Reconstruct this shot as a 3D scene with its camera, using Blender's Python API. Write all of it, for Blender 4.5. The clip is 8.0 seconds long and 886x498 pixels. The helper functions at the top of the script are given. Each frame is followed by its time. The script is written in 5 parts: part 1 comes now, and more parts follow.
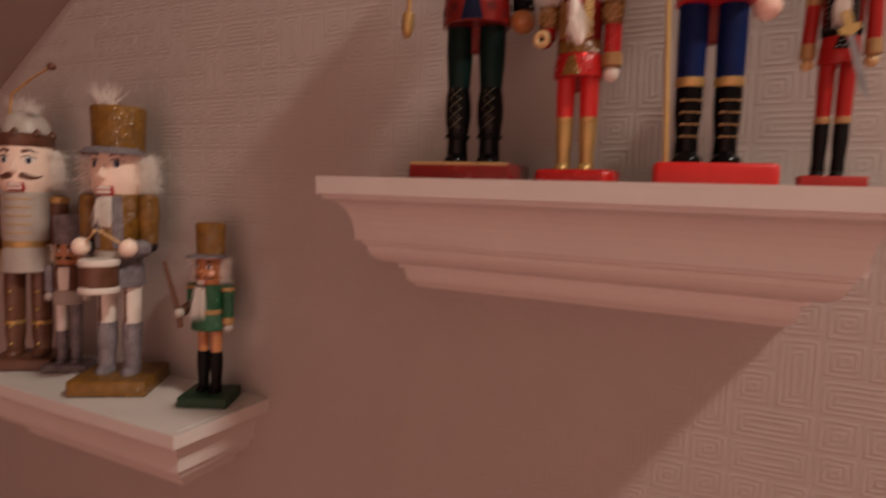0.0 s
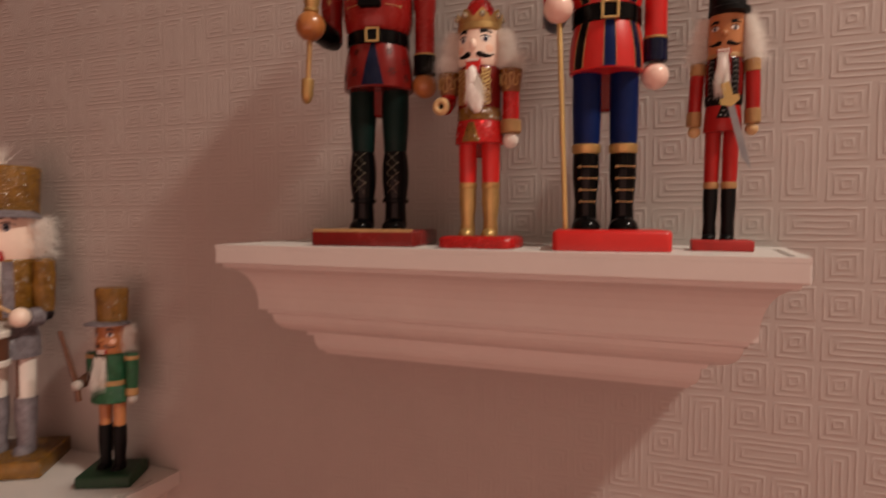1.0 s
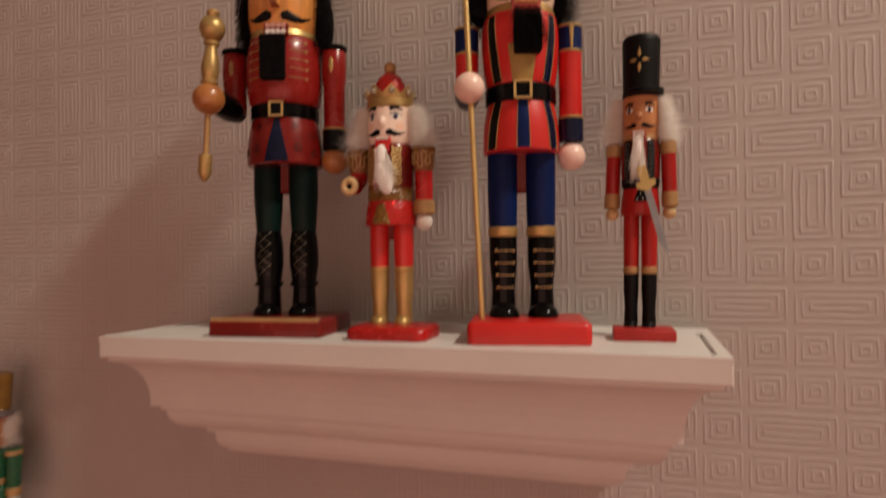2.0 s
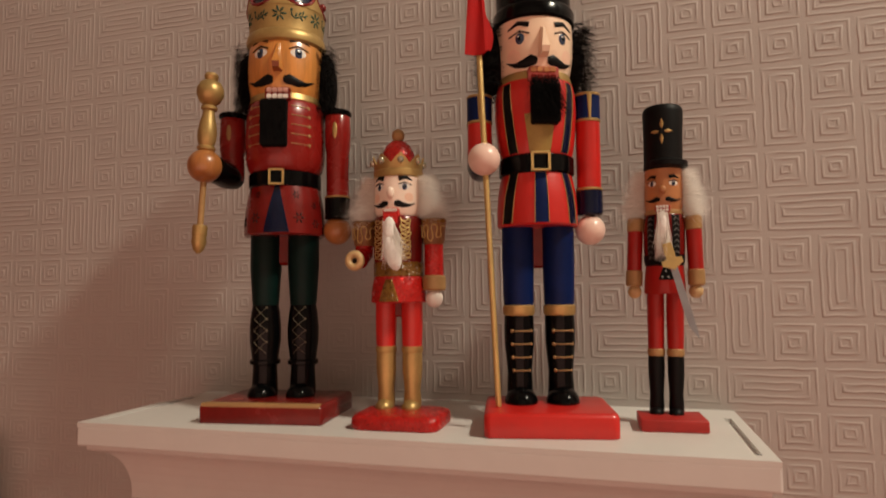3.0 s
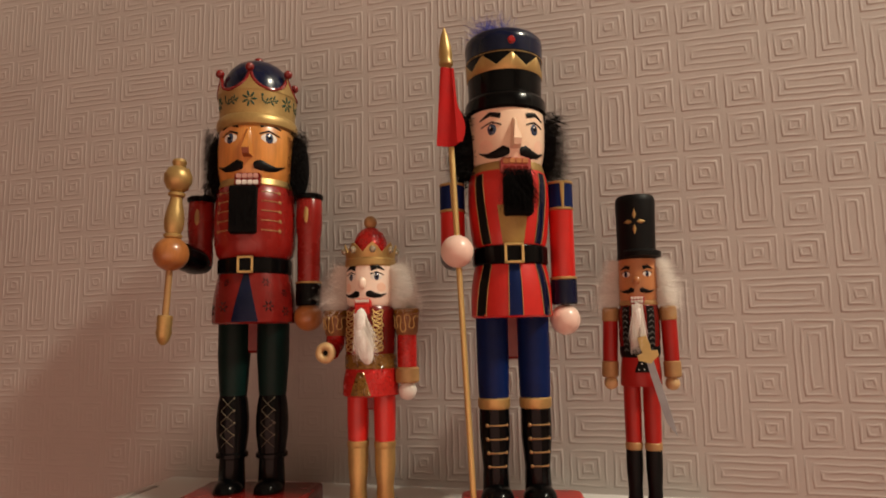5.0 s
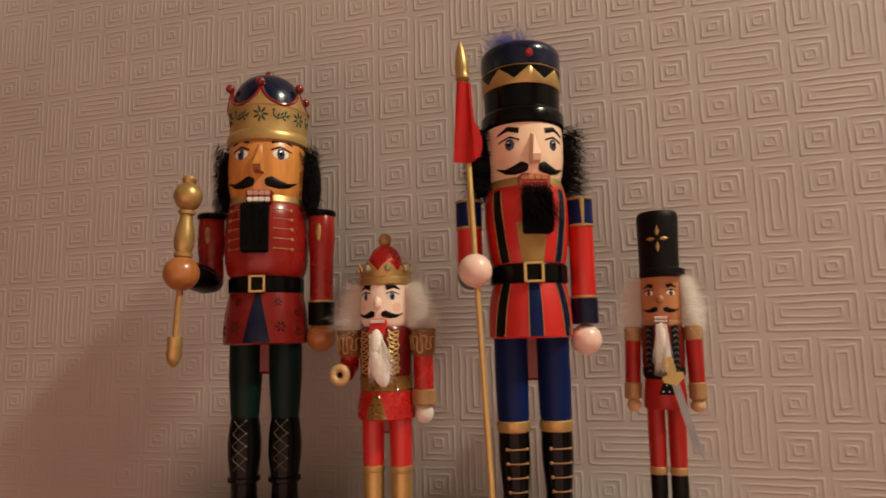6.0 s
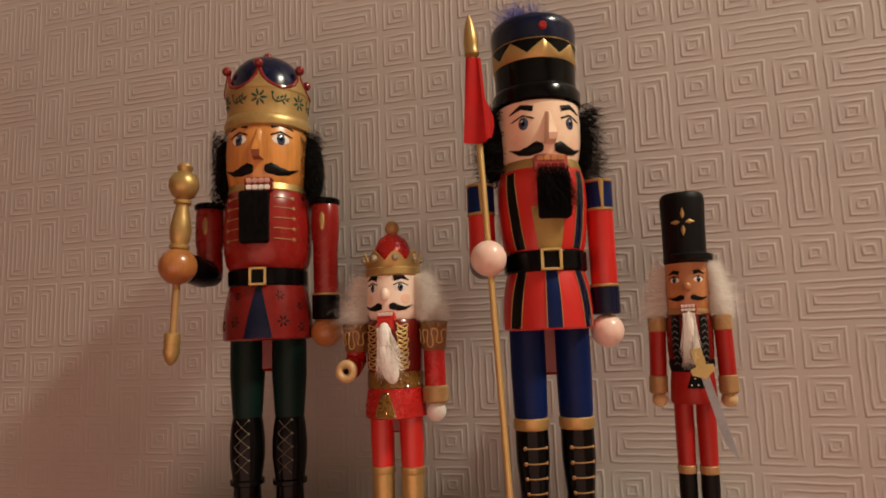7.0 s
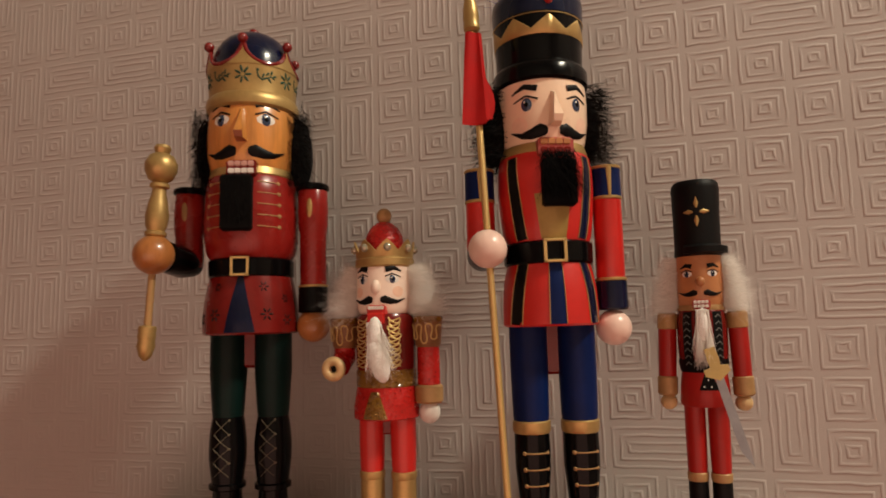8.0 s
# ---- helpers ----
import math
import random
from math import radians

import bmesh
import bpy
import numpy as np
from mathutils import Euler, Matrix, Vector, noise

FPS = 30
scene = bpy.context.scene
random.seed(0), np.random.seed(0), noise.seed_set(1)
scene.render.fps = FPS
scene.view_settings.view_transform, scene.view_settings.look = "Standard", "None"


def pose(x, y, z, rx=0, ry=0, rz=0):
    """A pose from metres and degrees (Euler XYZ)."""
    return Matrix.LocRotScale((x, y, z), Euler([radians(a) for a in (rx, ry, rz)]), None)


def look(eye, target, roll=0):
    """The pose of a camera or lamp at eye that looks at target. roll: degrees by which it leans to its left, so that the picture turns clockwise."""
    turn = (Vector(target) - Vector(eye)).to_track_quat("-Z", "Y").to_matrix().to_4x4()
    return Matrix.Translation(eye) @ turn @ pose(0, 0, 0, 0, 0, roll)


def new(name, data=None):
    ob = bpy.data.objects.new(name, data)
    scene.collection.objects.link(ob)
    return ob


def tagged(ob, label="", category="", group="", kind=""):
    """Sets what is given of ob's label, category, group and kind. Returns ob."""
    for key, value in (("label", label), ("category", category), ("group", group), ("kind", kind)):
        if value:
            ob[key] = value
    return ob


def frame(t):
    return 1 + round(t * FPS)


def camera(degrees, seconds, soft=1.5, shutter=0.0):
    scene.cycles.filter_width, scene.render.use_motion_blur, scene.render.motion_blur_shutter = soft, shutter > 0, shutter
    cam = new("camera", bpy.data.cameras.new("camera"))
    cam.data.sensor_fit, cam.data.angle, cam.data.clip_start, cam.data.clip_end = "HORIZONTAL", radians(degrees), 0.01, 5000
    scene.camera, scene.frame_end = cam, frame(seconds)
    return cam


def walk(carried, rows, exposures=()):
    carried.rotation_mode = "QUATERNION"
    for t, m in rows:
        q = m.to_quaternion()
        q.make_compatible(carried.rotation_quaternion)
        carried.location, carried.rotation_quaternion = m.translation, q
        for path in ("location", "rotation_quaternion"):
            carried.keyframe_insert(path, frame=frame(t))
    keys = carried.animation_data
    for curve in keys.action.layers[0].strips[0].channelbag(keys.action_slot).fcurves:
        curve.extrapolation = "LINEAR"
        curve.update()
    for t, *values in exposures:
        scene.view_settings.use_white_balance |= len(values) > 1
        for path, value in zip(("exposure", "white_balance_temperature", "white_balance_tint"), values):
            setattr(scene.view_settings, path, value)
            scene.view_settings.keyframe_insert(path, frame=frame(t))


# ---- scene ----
cam = camera(70.1, 8.0, soft=1.7, shutter=0.9)
PATH = [
    (0, (0.493, -0.8, 1.492), (-0.433, 0.962, 1.293), 1.5),
    (0.5, (0.521, -0.79, 1.509), (-0.332, 1.016, 1.387), 0.9),
    (1, (0.518, -0.769, 1.532), (-0.239, 1.08, 1.431), 0.1),
    (1.5, (0.535, -0.739, 1.555), (-0.145, 1.142, 1.517), -0.3),
    (2, (0.533, -0.714, 1.579), (-0.06, 1.196, 1.601), -0.6),
    (2.2, (0.528, -0.704, 1.583), (-0.051, 1.209, 1.666), -0.2),
    (3.3, (0.494, -0.68, 1.627), (-0.033, 1.244, 1.774), -0.8),
    (3.5, (0.495, -0.677, 1.631), (-0.021, 1.25, 1.774), -0.9),
    (4, (0.498, -0.679, 1.646), (-0.002, 1.249, 1.833), -1.2),
    (4.5, (0.504, -0.681, 1.662), (0.022, 1.248, 1.876), -1.4),
    (4.7, (0.505, -0.680, 1.665), (0.026, 1.248, 1.891), -1.2),
    (5.8, (0.489, -0.674, 1.680), (0.029, 1.250, 1.970), -1.3),
    (6, (0.488, -0.669, 1.683), (0.004, 1.254, 1.947), -1.4),
    (6.5, (0.482, -0.655, 1.685), (-0.02, 1.263, 1.953), -1.6),
    (7, (0.477, -0.637, 1.681), (-0.031, 1.282, 1.931), -2.1),
    (7.5, (0.471, -0.621, 1.682), (-0.044, 1.297, 1.921), -1.8),
    (8, (0.467, -0.602, 1.681), (-0.026, 1.322, 1.916), -1.6),
]
EXPOSURES = [(0, -0.24, 6500, 25), (0.5, -0.12, 6500, 24), (1.5, -0.10, 6500, 20), (2.2, -0.10, 6500, 16), (3.5, -0.04, 6500, 10), (6.0, 0.02, 6500, 10), (8.0, -0.06, 6500, 10)]
SHELF, LEFT_X, LEFT_Z = 1.5, -0.257, 1.12
LAMP, LAMP_POWER, LAMP_SIZE, LAMP_COLOUR = (2.23, -0.74, 3.78), 67, (0.46, 0.14), (1.0, 0.91, 0.71)
SOFFIT_X, SOFFIT_Z, SOFFIT_RISE = -0.85, 1.80, 0.62
CELL = (0.0434, 0.0424, 0.483 - 0.0217, 1.864 - 0.0212)
# cells of the wallpaper: s one square, v a frame two cells high, h a frame two cells wide
LAYOUT = {(1, 0): "v", (4, -2): "v", (3, 2): "h", (0, 3): "h", (5, 1): "h", (3, -7): "v", (4, -4): "h", (0, -7): "h", (-6, 0): "v", (-4, 3): "v", (3, -8): "h"}
for _c in ((0, 2), (0, 1), (0, 0), (0, -1), (1, 2), (1, -1), (2, 3), (2, 2), (2, 1), (2, 0), (2, -1), (2, -2), (2, -3), (3, 1), (3, 0), (3, -1), (3, -2), (3, -3), (3, -4), (3, -5), (4, 3), (4, 1),
           (4, 0), (4, -3), (4, -5), (4, -6), (4, -7), (5, 2), (5, 0), (5, -1), (5, -2), (5, -3), (0, -5), (0, -6), (0, -8), (-6, 3), (-6, 2), (-6, -1), (-6, -2), (-5, 3), (-5, 2), (-5, 1), (-5, 0),
           (-4, 2), (-4, 1), (-4, 0), (-4, -1), (-4, -2), (-5, -1), (-7, 1), (-7, 0)):
    LAYOUT[_c] = "s"
# warm unseen fill panel behind the camera, added to lift the shadows
FILL, FILL_POWER, FILL_SIZE, FILL_COLOUR = (0.7, -2.5, 0.85), 21.5, (3.6, 1.6), (1.0, 0.50, 0.38)
walk(cam, [(t, look(eye, target, roll)) for t, eye, target, roll in PATH], EXPOSURES)

# ---- world and lights ----
world = bpy.data.worlds.new("room_world")
scene.world = world
world.use_nodes = True
world.node_tree.nodes["Background"].inputs[0].default_value = (0.30, 0.20, 0.16, 1)
world.node_tree.nodes["Background"].inputs[1].default_value = 0.05


def lamp(name, place, aim, power, size, colour):
    """A glowing panel, size (level side, upright side), that faces aim."""
    data = bpy.data.lights.new(name, "AREA")
    data.shape, data.size, data.size_y = "RECTANGLE", size[0], size[1]
    data.energy, data.color = power, colour
    ob = new(name, data)
    ob.matrix_world = look(place, aim)
    return ob


# a strip light on the landing, end on to the wall, and an added fill panel
lamp("landing_strip_light", LAMP, (0.3, LAMP[1], 1.5), LAMP_POWER, LAMP_SIZE, LAMP_COLOUR)
lamp("fill_light", FILL, (0.2, 0.0, 1.5), FILL_POWER, FILL_SIZE, FILL_COLOUR)


# ---- materials ----
def rgb(c):
    return (c[0], c[1], c[2], 1.0)


def material(name, colour, rough=0.5, metal=0.0, grain=0.0, grain_size=60.0, bump=0.0, bump_size=300.0,
             coat=0.0, sheen=0.0, sparkle=0.0, second=None, stretch=None, spec=0.5):
    """A painted or raw surface: two scales of colour change, fine relief, wear in the gloss."""
    m = bpy.data.materials.new(name)
    m.use_nodes = True
    nt = m.node_tree
    b = nt.nodes["Principled BSDF"]
    b.inputs["Roughness"].default_value = rough
    b.inputs["Metallic"].default_value = metal
    b.inputs["Specular IOR Level"].default_value = spec
    b.inputs["Coat Weight"].default_value = coat
    b.inputs["Coat Roughness"].default_value = 0.12
    b.inputs["Sheen Weight"].default_value = sheen
    b.inputs["Base Color"].default_value = rgb(colour)
    co = nt.nodes.new("ShaderNodeTexCoord")
    src = co.outputs["Object"]
    if stretch:
        mp = nt.nodes.new("ShaderNodeMapping")
        mp.inputs["Scale"].default_value = stretch
        nt.links.new(src, mp.inputs["Vector"])
        src = mp.outputs["Vector"]
    n1 = nt.nodes.new("ShaderNodeTexNoise")
    n1.inputs["Scale"].default_value, n1.inputs["Detail"].default_value = grain_size, 5
    n2 = nt.nodes.new("ShaderNodeTexNoise")
    n2.inputs["Scale"].default_value, n2.inputs["Detail"].default_value = grain_size * 6, 3
    nt.links.new(src, n1.inputs["Vector"])
    nt.links.new(src, n2.inputs["Vector"])
    if grain > 0:
        mix = nt.nodes.new("ShaderNodeMix")
        mix.data_type = "RGBA"
        dark = second or tuple(v * (1 - grain) for v in colour)
        light = tuple(min(1, v * (1 + 0.5 * grain)) for v in colour)
        mix.inputs[6].default_value, mix.inputs[7].default_value = rgb(dark), rgb(light)
        add = nt.nodes.new("ShaderNodeMath")
        add.operation = "MULTIPLY_ADD"
        add.inputs[1].default_value = 0.35
        ramp = nt.nodes.new("ShaderNodeMapRange")
        ramp.inputs[1].default_value, ramp.inputs[2].default_value = 0.4, 0.95
        nt.links.new(n2.outputs["Fac"], add.inputs[0])
        nt.links.new(n1.outputs["Fac"], add.inputs[2])
        nt.links.new(add.outputs[0], ramp.inputs[0])
        nt.links.new(ramp.outputs[0], mix.inputs[0])
        nt.links.new(mix.outputs[2], b.inputs["Base Color"])
        rr = nt.nodes.new("ShaderNodeMapRange")
        rr.inputs[3].default_value, rr.inputs[4].default_value = rough * 0.8, min(1, rough * 1.3)
        nt.links.new(n1.outputs["Fac"], rr.inputs[0])
        nt.links.new(rr.outputs[0], b.inputs["Roughness"])
    if bump > 0:
        n3 = nt.nodes.new("ShaderNodeTexNoise")
        n3.inputs["Scale"].default_value, n3.inputs["Detail"].default_value = bump_size, 4
        nt.links.new(src, n3.inputs["Vector"])
        bp = nt.nodes.new("ShaderNodeBump")
        bp.inputs["Strength"].default_value, bp.inputs["Distance"].default_value = bump, 0.001
        nt.links.new(n3.outputs["Fac"], bp.inputs["Height"])
        nt.links.new(bp.outputs["Normal"], b.inputs["Normal"])
    if sparkle > 0:
        vo = nt.nodes.new("ShaderNodeTexVoronoi")
        vo.inputs["Scale"].default_value = 950
        nt.links.new(src, vo.inputs["Vector"])
        sep = nt.nodes.new("ShaderNodeSeparateColor")
        nt.links.new(vo.outputs["Color"], sep.inputs[0])
        geo = nt.nodes.new("ShaderNodeNewGeometry")
        off = nt.nodes.new("ShaderNodeVectorMath")
        off.operation = "SUBTRACT"
        off.inputs[1].default_value = (0.5, 0.5, 0.5)
        mad = nt.nodes.new("ShaderNodeVectorMath")
        mad.operation = "MULTIPLY_ADD"
        mad.inputs[1].default_value = (sparkle * 2.4,) * 3
        nrm = nt.nodes.new("ShaderNodeVectorMath")
        nrm.operation = "NORMALIZE"
        nt.links.new(vo.outputs["Color"], off.inputs[0])
        nt.links.new(off.outputs[0], mad.inputs[0])
        nt.links.new(geo.outputs["Normal"], mad.inputs[2])
        nt.links.new(mad.outputs[0], nrm.inputs[0])
        nt.links.new(nrm.outputs[0], b.inputs["Normal"])
        mr = nt.nodes.new("ShaderNodeMapRange")
        mr.inputs[1].default_value, mr.inputs[2].default_value = 0.88, 0.97
        mr.inputs[3].default_value, mr.inputs[4].default_value = 0.0, 0.7
        nt.links.new(sep.outputs[1], mr.inputs[0])
        nt.links.new(mr.outputs[0], b.inputs["Metallic"])
    return m


M = {
    "wallpaper": material("embossed_wallpaper", (0.47, 0.43, 0.405), 0.62, grain=0.06, grain_size=9, bump=0.25, bump_size=900),
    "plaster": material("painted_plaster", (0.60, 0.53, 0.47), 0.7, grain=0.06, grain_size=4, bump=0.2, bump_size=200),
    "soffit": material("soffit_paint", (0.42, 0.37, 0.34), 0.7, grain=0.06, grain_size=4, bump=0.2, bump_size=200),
    "carpet": material("red_brown_carpet", (0.30, 0.09, 0.06), 0.95, grain=0.3, grain_size=40, bump=0.6, bump_size=700),
    "shelf": material("white_satin_paint", (0.69, 0.665, 0.64), 0.42, grain=0.05, grain_size=14, bump=0.06, bump_size=120),
    "red": material("red_gloss_paint", (0.36, 0.011, 0.008), 0.36, grain=0.18, grain_size=35, coat=0.1, spec=0.3),
    "king_red": material("deep_red_gloss_paint", (0.26, 0.012, 0.009), 0.26, grain=0.25, grain_size=40, coat=0.12, spec=0.35),
    "bright_red": material("bright_red_paint", (0.58, 0.016, 0.012), 0.34, grain=0.12, grain_size=35, bump=0.1, bump_size=200, coat=0.2),
    "dark_red": material("wine_red_paint", (0.18, 0.009, 0.007), 0.24, grain=0.3, grain_size=45, coat=0.2, spec=0.35),
    "matt_red": material("matt_red_paint", (0.42, 0.018, 0.014), 0.5, grain=0.2, grain_size=60, bump=0.1),
    "red_glitter": material("red_glitter", (0.46, 0.012, 0.010), 0.25, sparkle=0.16, grain=0.2, grain_size=150),
    "gold": material("gold_paint", (0.50, 0.335, 0.125), 0.38, metal=0.58, grain=0.2, grain_size=50, bump=0.08),
    "gold_cord": material("gold_cord", (0.66, 0.48, 0.19), 0.35, metal=0.6, bump=0.4, bump_size=1500),
    "gold_glitter": material("gold_glitter", (0.24, 0.115, 0.015), 0.2, sparkle=0.42, grain=0.45, grain_size=60, coat=0.15),
    "silver_glitter": material("silver_glitter", (0.23, 0.21, 0.235), 0.2, sparkle=0.42, grain=0.45, grain_size=60, coat=0.15),
    "tan": material("tan_gold_paint", (0.42, 0.25, 0.10), 0.45, metal=0.2, grain=0.2, grain_size=60),
    "brown": material("brown_paint", (0.13, 0.055, 0.03), 0.35, grain=0.3, grain_size=60),
    "black": material("black_gloss_paint", (0.0025, 0.0025, 0.0028), 0.17, grain=0.3, grain_size=40, coat=0.04, spec=0.13),
    "matt_black": material("matt_black_paint", (0.0035, 0.0035, 0.0038), 0.45, grain=0.3, grain_size=60, bump=0.1, spec=0.16),
    "navy": material("navy_paint", (0.003, 0.0065, 0.030), 0.2, grain=0.25, grain_size=45, coat=0.15, spec=0.28),
    "blue": material("royal_blue_paint", (0.0028, 0.0125, 0.078), 0.42, grain=0.25, grain_size=45, coat=0.0, spec=0.14),
    "green": material("bottle_green_paint", (0.0035, 0.0145, 0.0125), 0.36, grain=0.3, grain_size=45, coat=0.03, spec=0.10),
    "emerald": material("emerald_glitter", (0.012, 0.10, 0.04), 0.35, sparkle=0.35, grain=0.3, grain_size=90),
    "moss": material("dark_green_paint", (0.01, 0.055, 0.025), 0.5, grain=0.3, grain_size=60),
    "wood": material("orange_varnished_wood", (0.66, 0.27, 0.06), 0.3, grain=0.35, grain_size=22, coat=0.4, stretch=(5, 5, 0.6)),
    "hand_wood": material("orange_brown_wood", (0.42, 0.16, 0.045), 0.3, grain=0.3, grain_size=25, coat=0.3, stretch=(5, 5, 0.8)),
    "brown_wood": material("tanned_wood", (0.50, 0.205, 0.075), 0.35, grain=0.25, grain_size=40, coat=0.2),
    "pale_wood": material("pale_wood", (0.62, 0.42, 0.20), 0.4, grain=0.3, grain_size=30, stretch=(5, 5, 0.7)),
    "skin": material("flesh_paint", (0.92, 0.68, 0.50), 0.28, grain=0.1, grain_size=30, coat=0.3),
    "pink": material("pale_pink_paint", (0.86, 0.62, 0.53), 0.32, grain=0.1, grain_size=30, coat=0.2),
    "blush": material("rosy_paint", (0.90, 0.60, 0.45), 0.35, grain=0.15, grain_size=40),
    "white": material("white_paint", (0.78, 0.74, 0.68), 0.35, grain=0.1, grain_size=40),
    # lower-shelf white, its colour darkened to stand for dimmer light
    "dim_white": material("dimmed_white_paint", (0.44, 0.40, 0.36), 0.4, grain=0.15, grain_size=40),
    "eye": material("eye_blue_grey", (0.03, 0.05, 0.10), 0.2, coat=0.5),
    "fur_white": material("white_fur", (0.92, 0.90, 0.86), 0.8, sheen=0.3),
    "fur_core": material("packed_white_fur", (0.92, 0.90, 0.86), 0.9, grain=0.12, grain_size=260, bump=0.9, bump_size=900, sheen=0.3),
    "fur_black": material("black_fur", (0.003, 0.0026, 0.0026), 0.75, sheen=0.01, spec=0.08),
    "fur_blue": material("blue_feather", (0.03, 0.05, 0.40), 0.7, sheen=0.3),
    "steel": material("grey_blade_paint", (0.31, 0.345, 0.375), 0.35, metal=0.15, grain=0.2, grain_size=80),
    "cloth": material("red_ribbon_cloth", (0.42, 0.010, 0.010), 0.75, grain=0.15, grain_size=80, bump=0.4, bump_size=1500, spec=0.2),
    "gem": material("clear_gem", (0.42, 0.39, 0.28), 0.06, metal=0.45, coat=1.0),
    "crown_red": material("dark_red_enamel", (0.20, 0.010, 0.009), 0.22, grain=0.2, grain_size=60, coat=0.4),
    "mustard": material("dull_gold_paint", (0.36, 0.24, 0.065), 0.45, metal=0.25, grain=0.2, grain_size=60),
    "hilt": material("pale_yellow_paint", (0.62, 0.47, 0.17), 0.45, grain=0.15, grain_size=70),
    "blush_red": material("rosy_red_paint", (0.42, 0.07, 0.06), 0.4, grain=0.15, grain_size=60),
    # darker copy of the orange wood, shade coloured in under the king's nose
    "nose_shade": material("shaded_orange_wood", (0.30, 0.075, 0.02), 0.4, grain=0.3, grain_size=40),
    "rosy_teeth": material("rosy_tooth_paint", (0.60, 0.32, 0.27), 0.4, grain=0.15, grain_size=60),
    "lace": material("dull_lace_paint", (0.17, 0.14, 0.09), 0.5, grain=0.2, grain_size=80),
    "fair": material("fair_face_paint", (0.93, 0.76, 0.64), 0.3, grain=0.08, grain_size=40, coat=0.2),
    "lace_grey": material("grey_braid_paint", (0.17, 0.165, 0.155), 0.5, grain=0.2, grain_size=80),
    "pad_brown": material("brown_gold_paint", (0.24, 0.105, 0.035), 0.4, metal=0.1, grain=0.3, grain_size=90),
    "ruby": material("red_gem", (0.36, 0.008, 0.010), 0.12, coat=1.0),
}

# light passes through the white fur
nt = M["fur_white"].node_tree
glow = nt.nodes.new("ShaderNodeBsdfTranslucent")
glow.inputs["Color"].default_value = (0.95, 0.93, 0.90, 1)
both = nt.nodes.new("ShaderNodeMixShader")
both.inputs[0].default_value = 0.5
nt.links.new(nt.nodes["Principled BSDF"].outputs[0], both.inputs[1])
nt.links.new(glow.outputs[0], both.inputs[2])
nt.links.new(both.outputs[0], nt.nodes["Material Output"].inputs["Surface"])


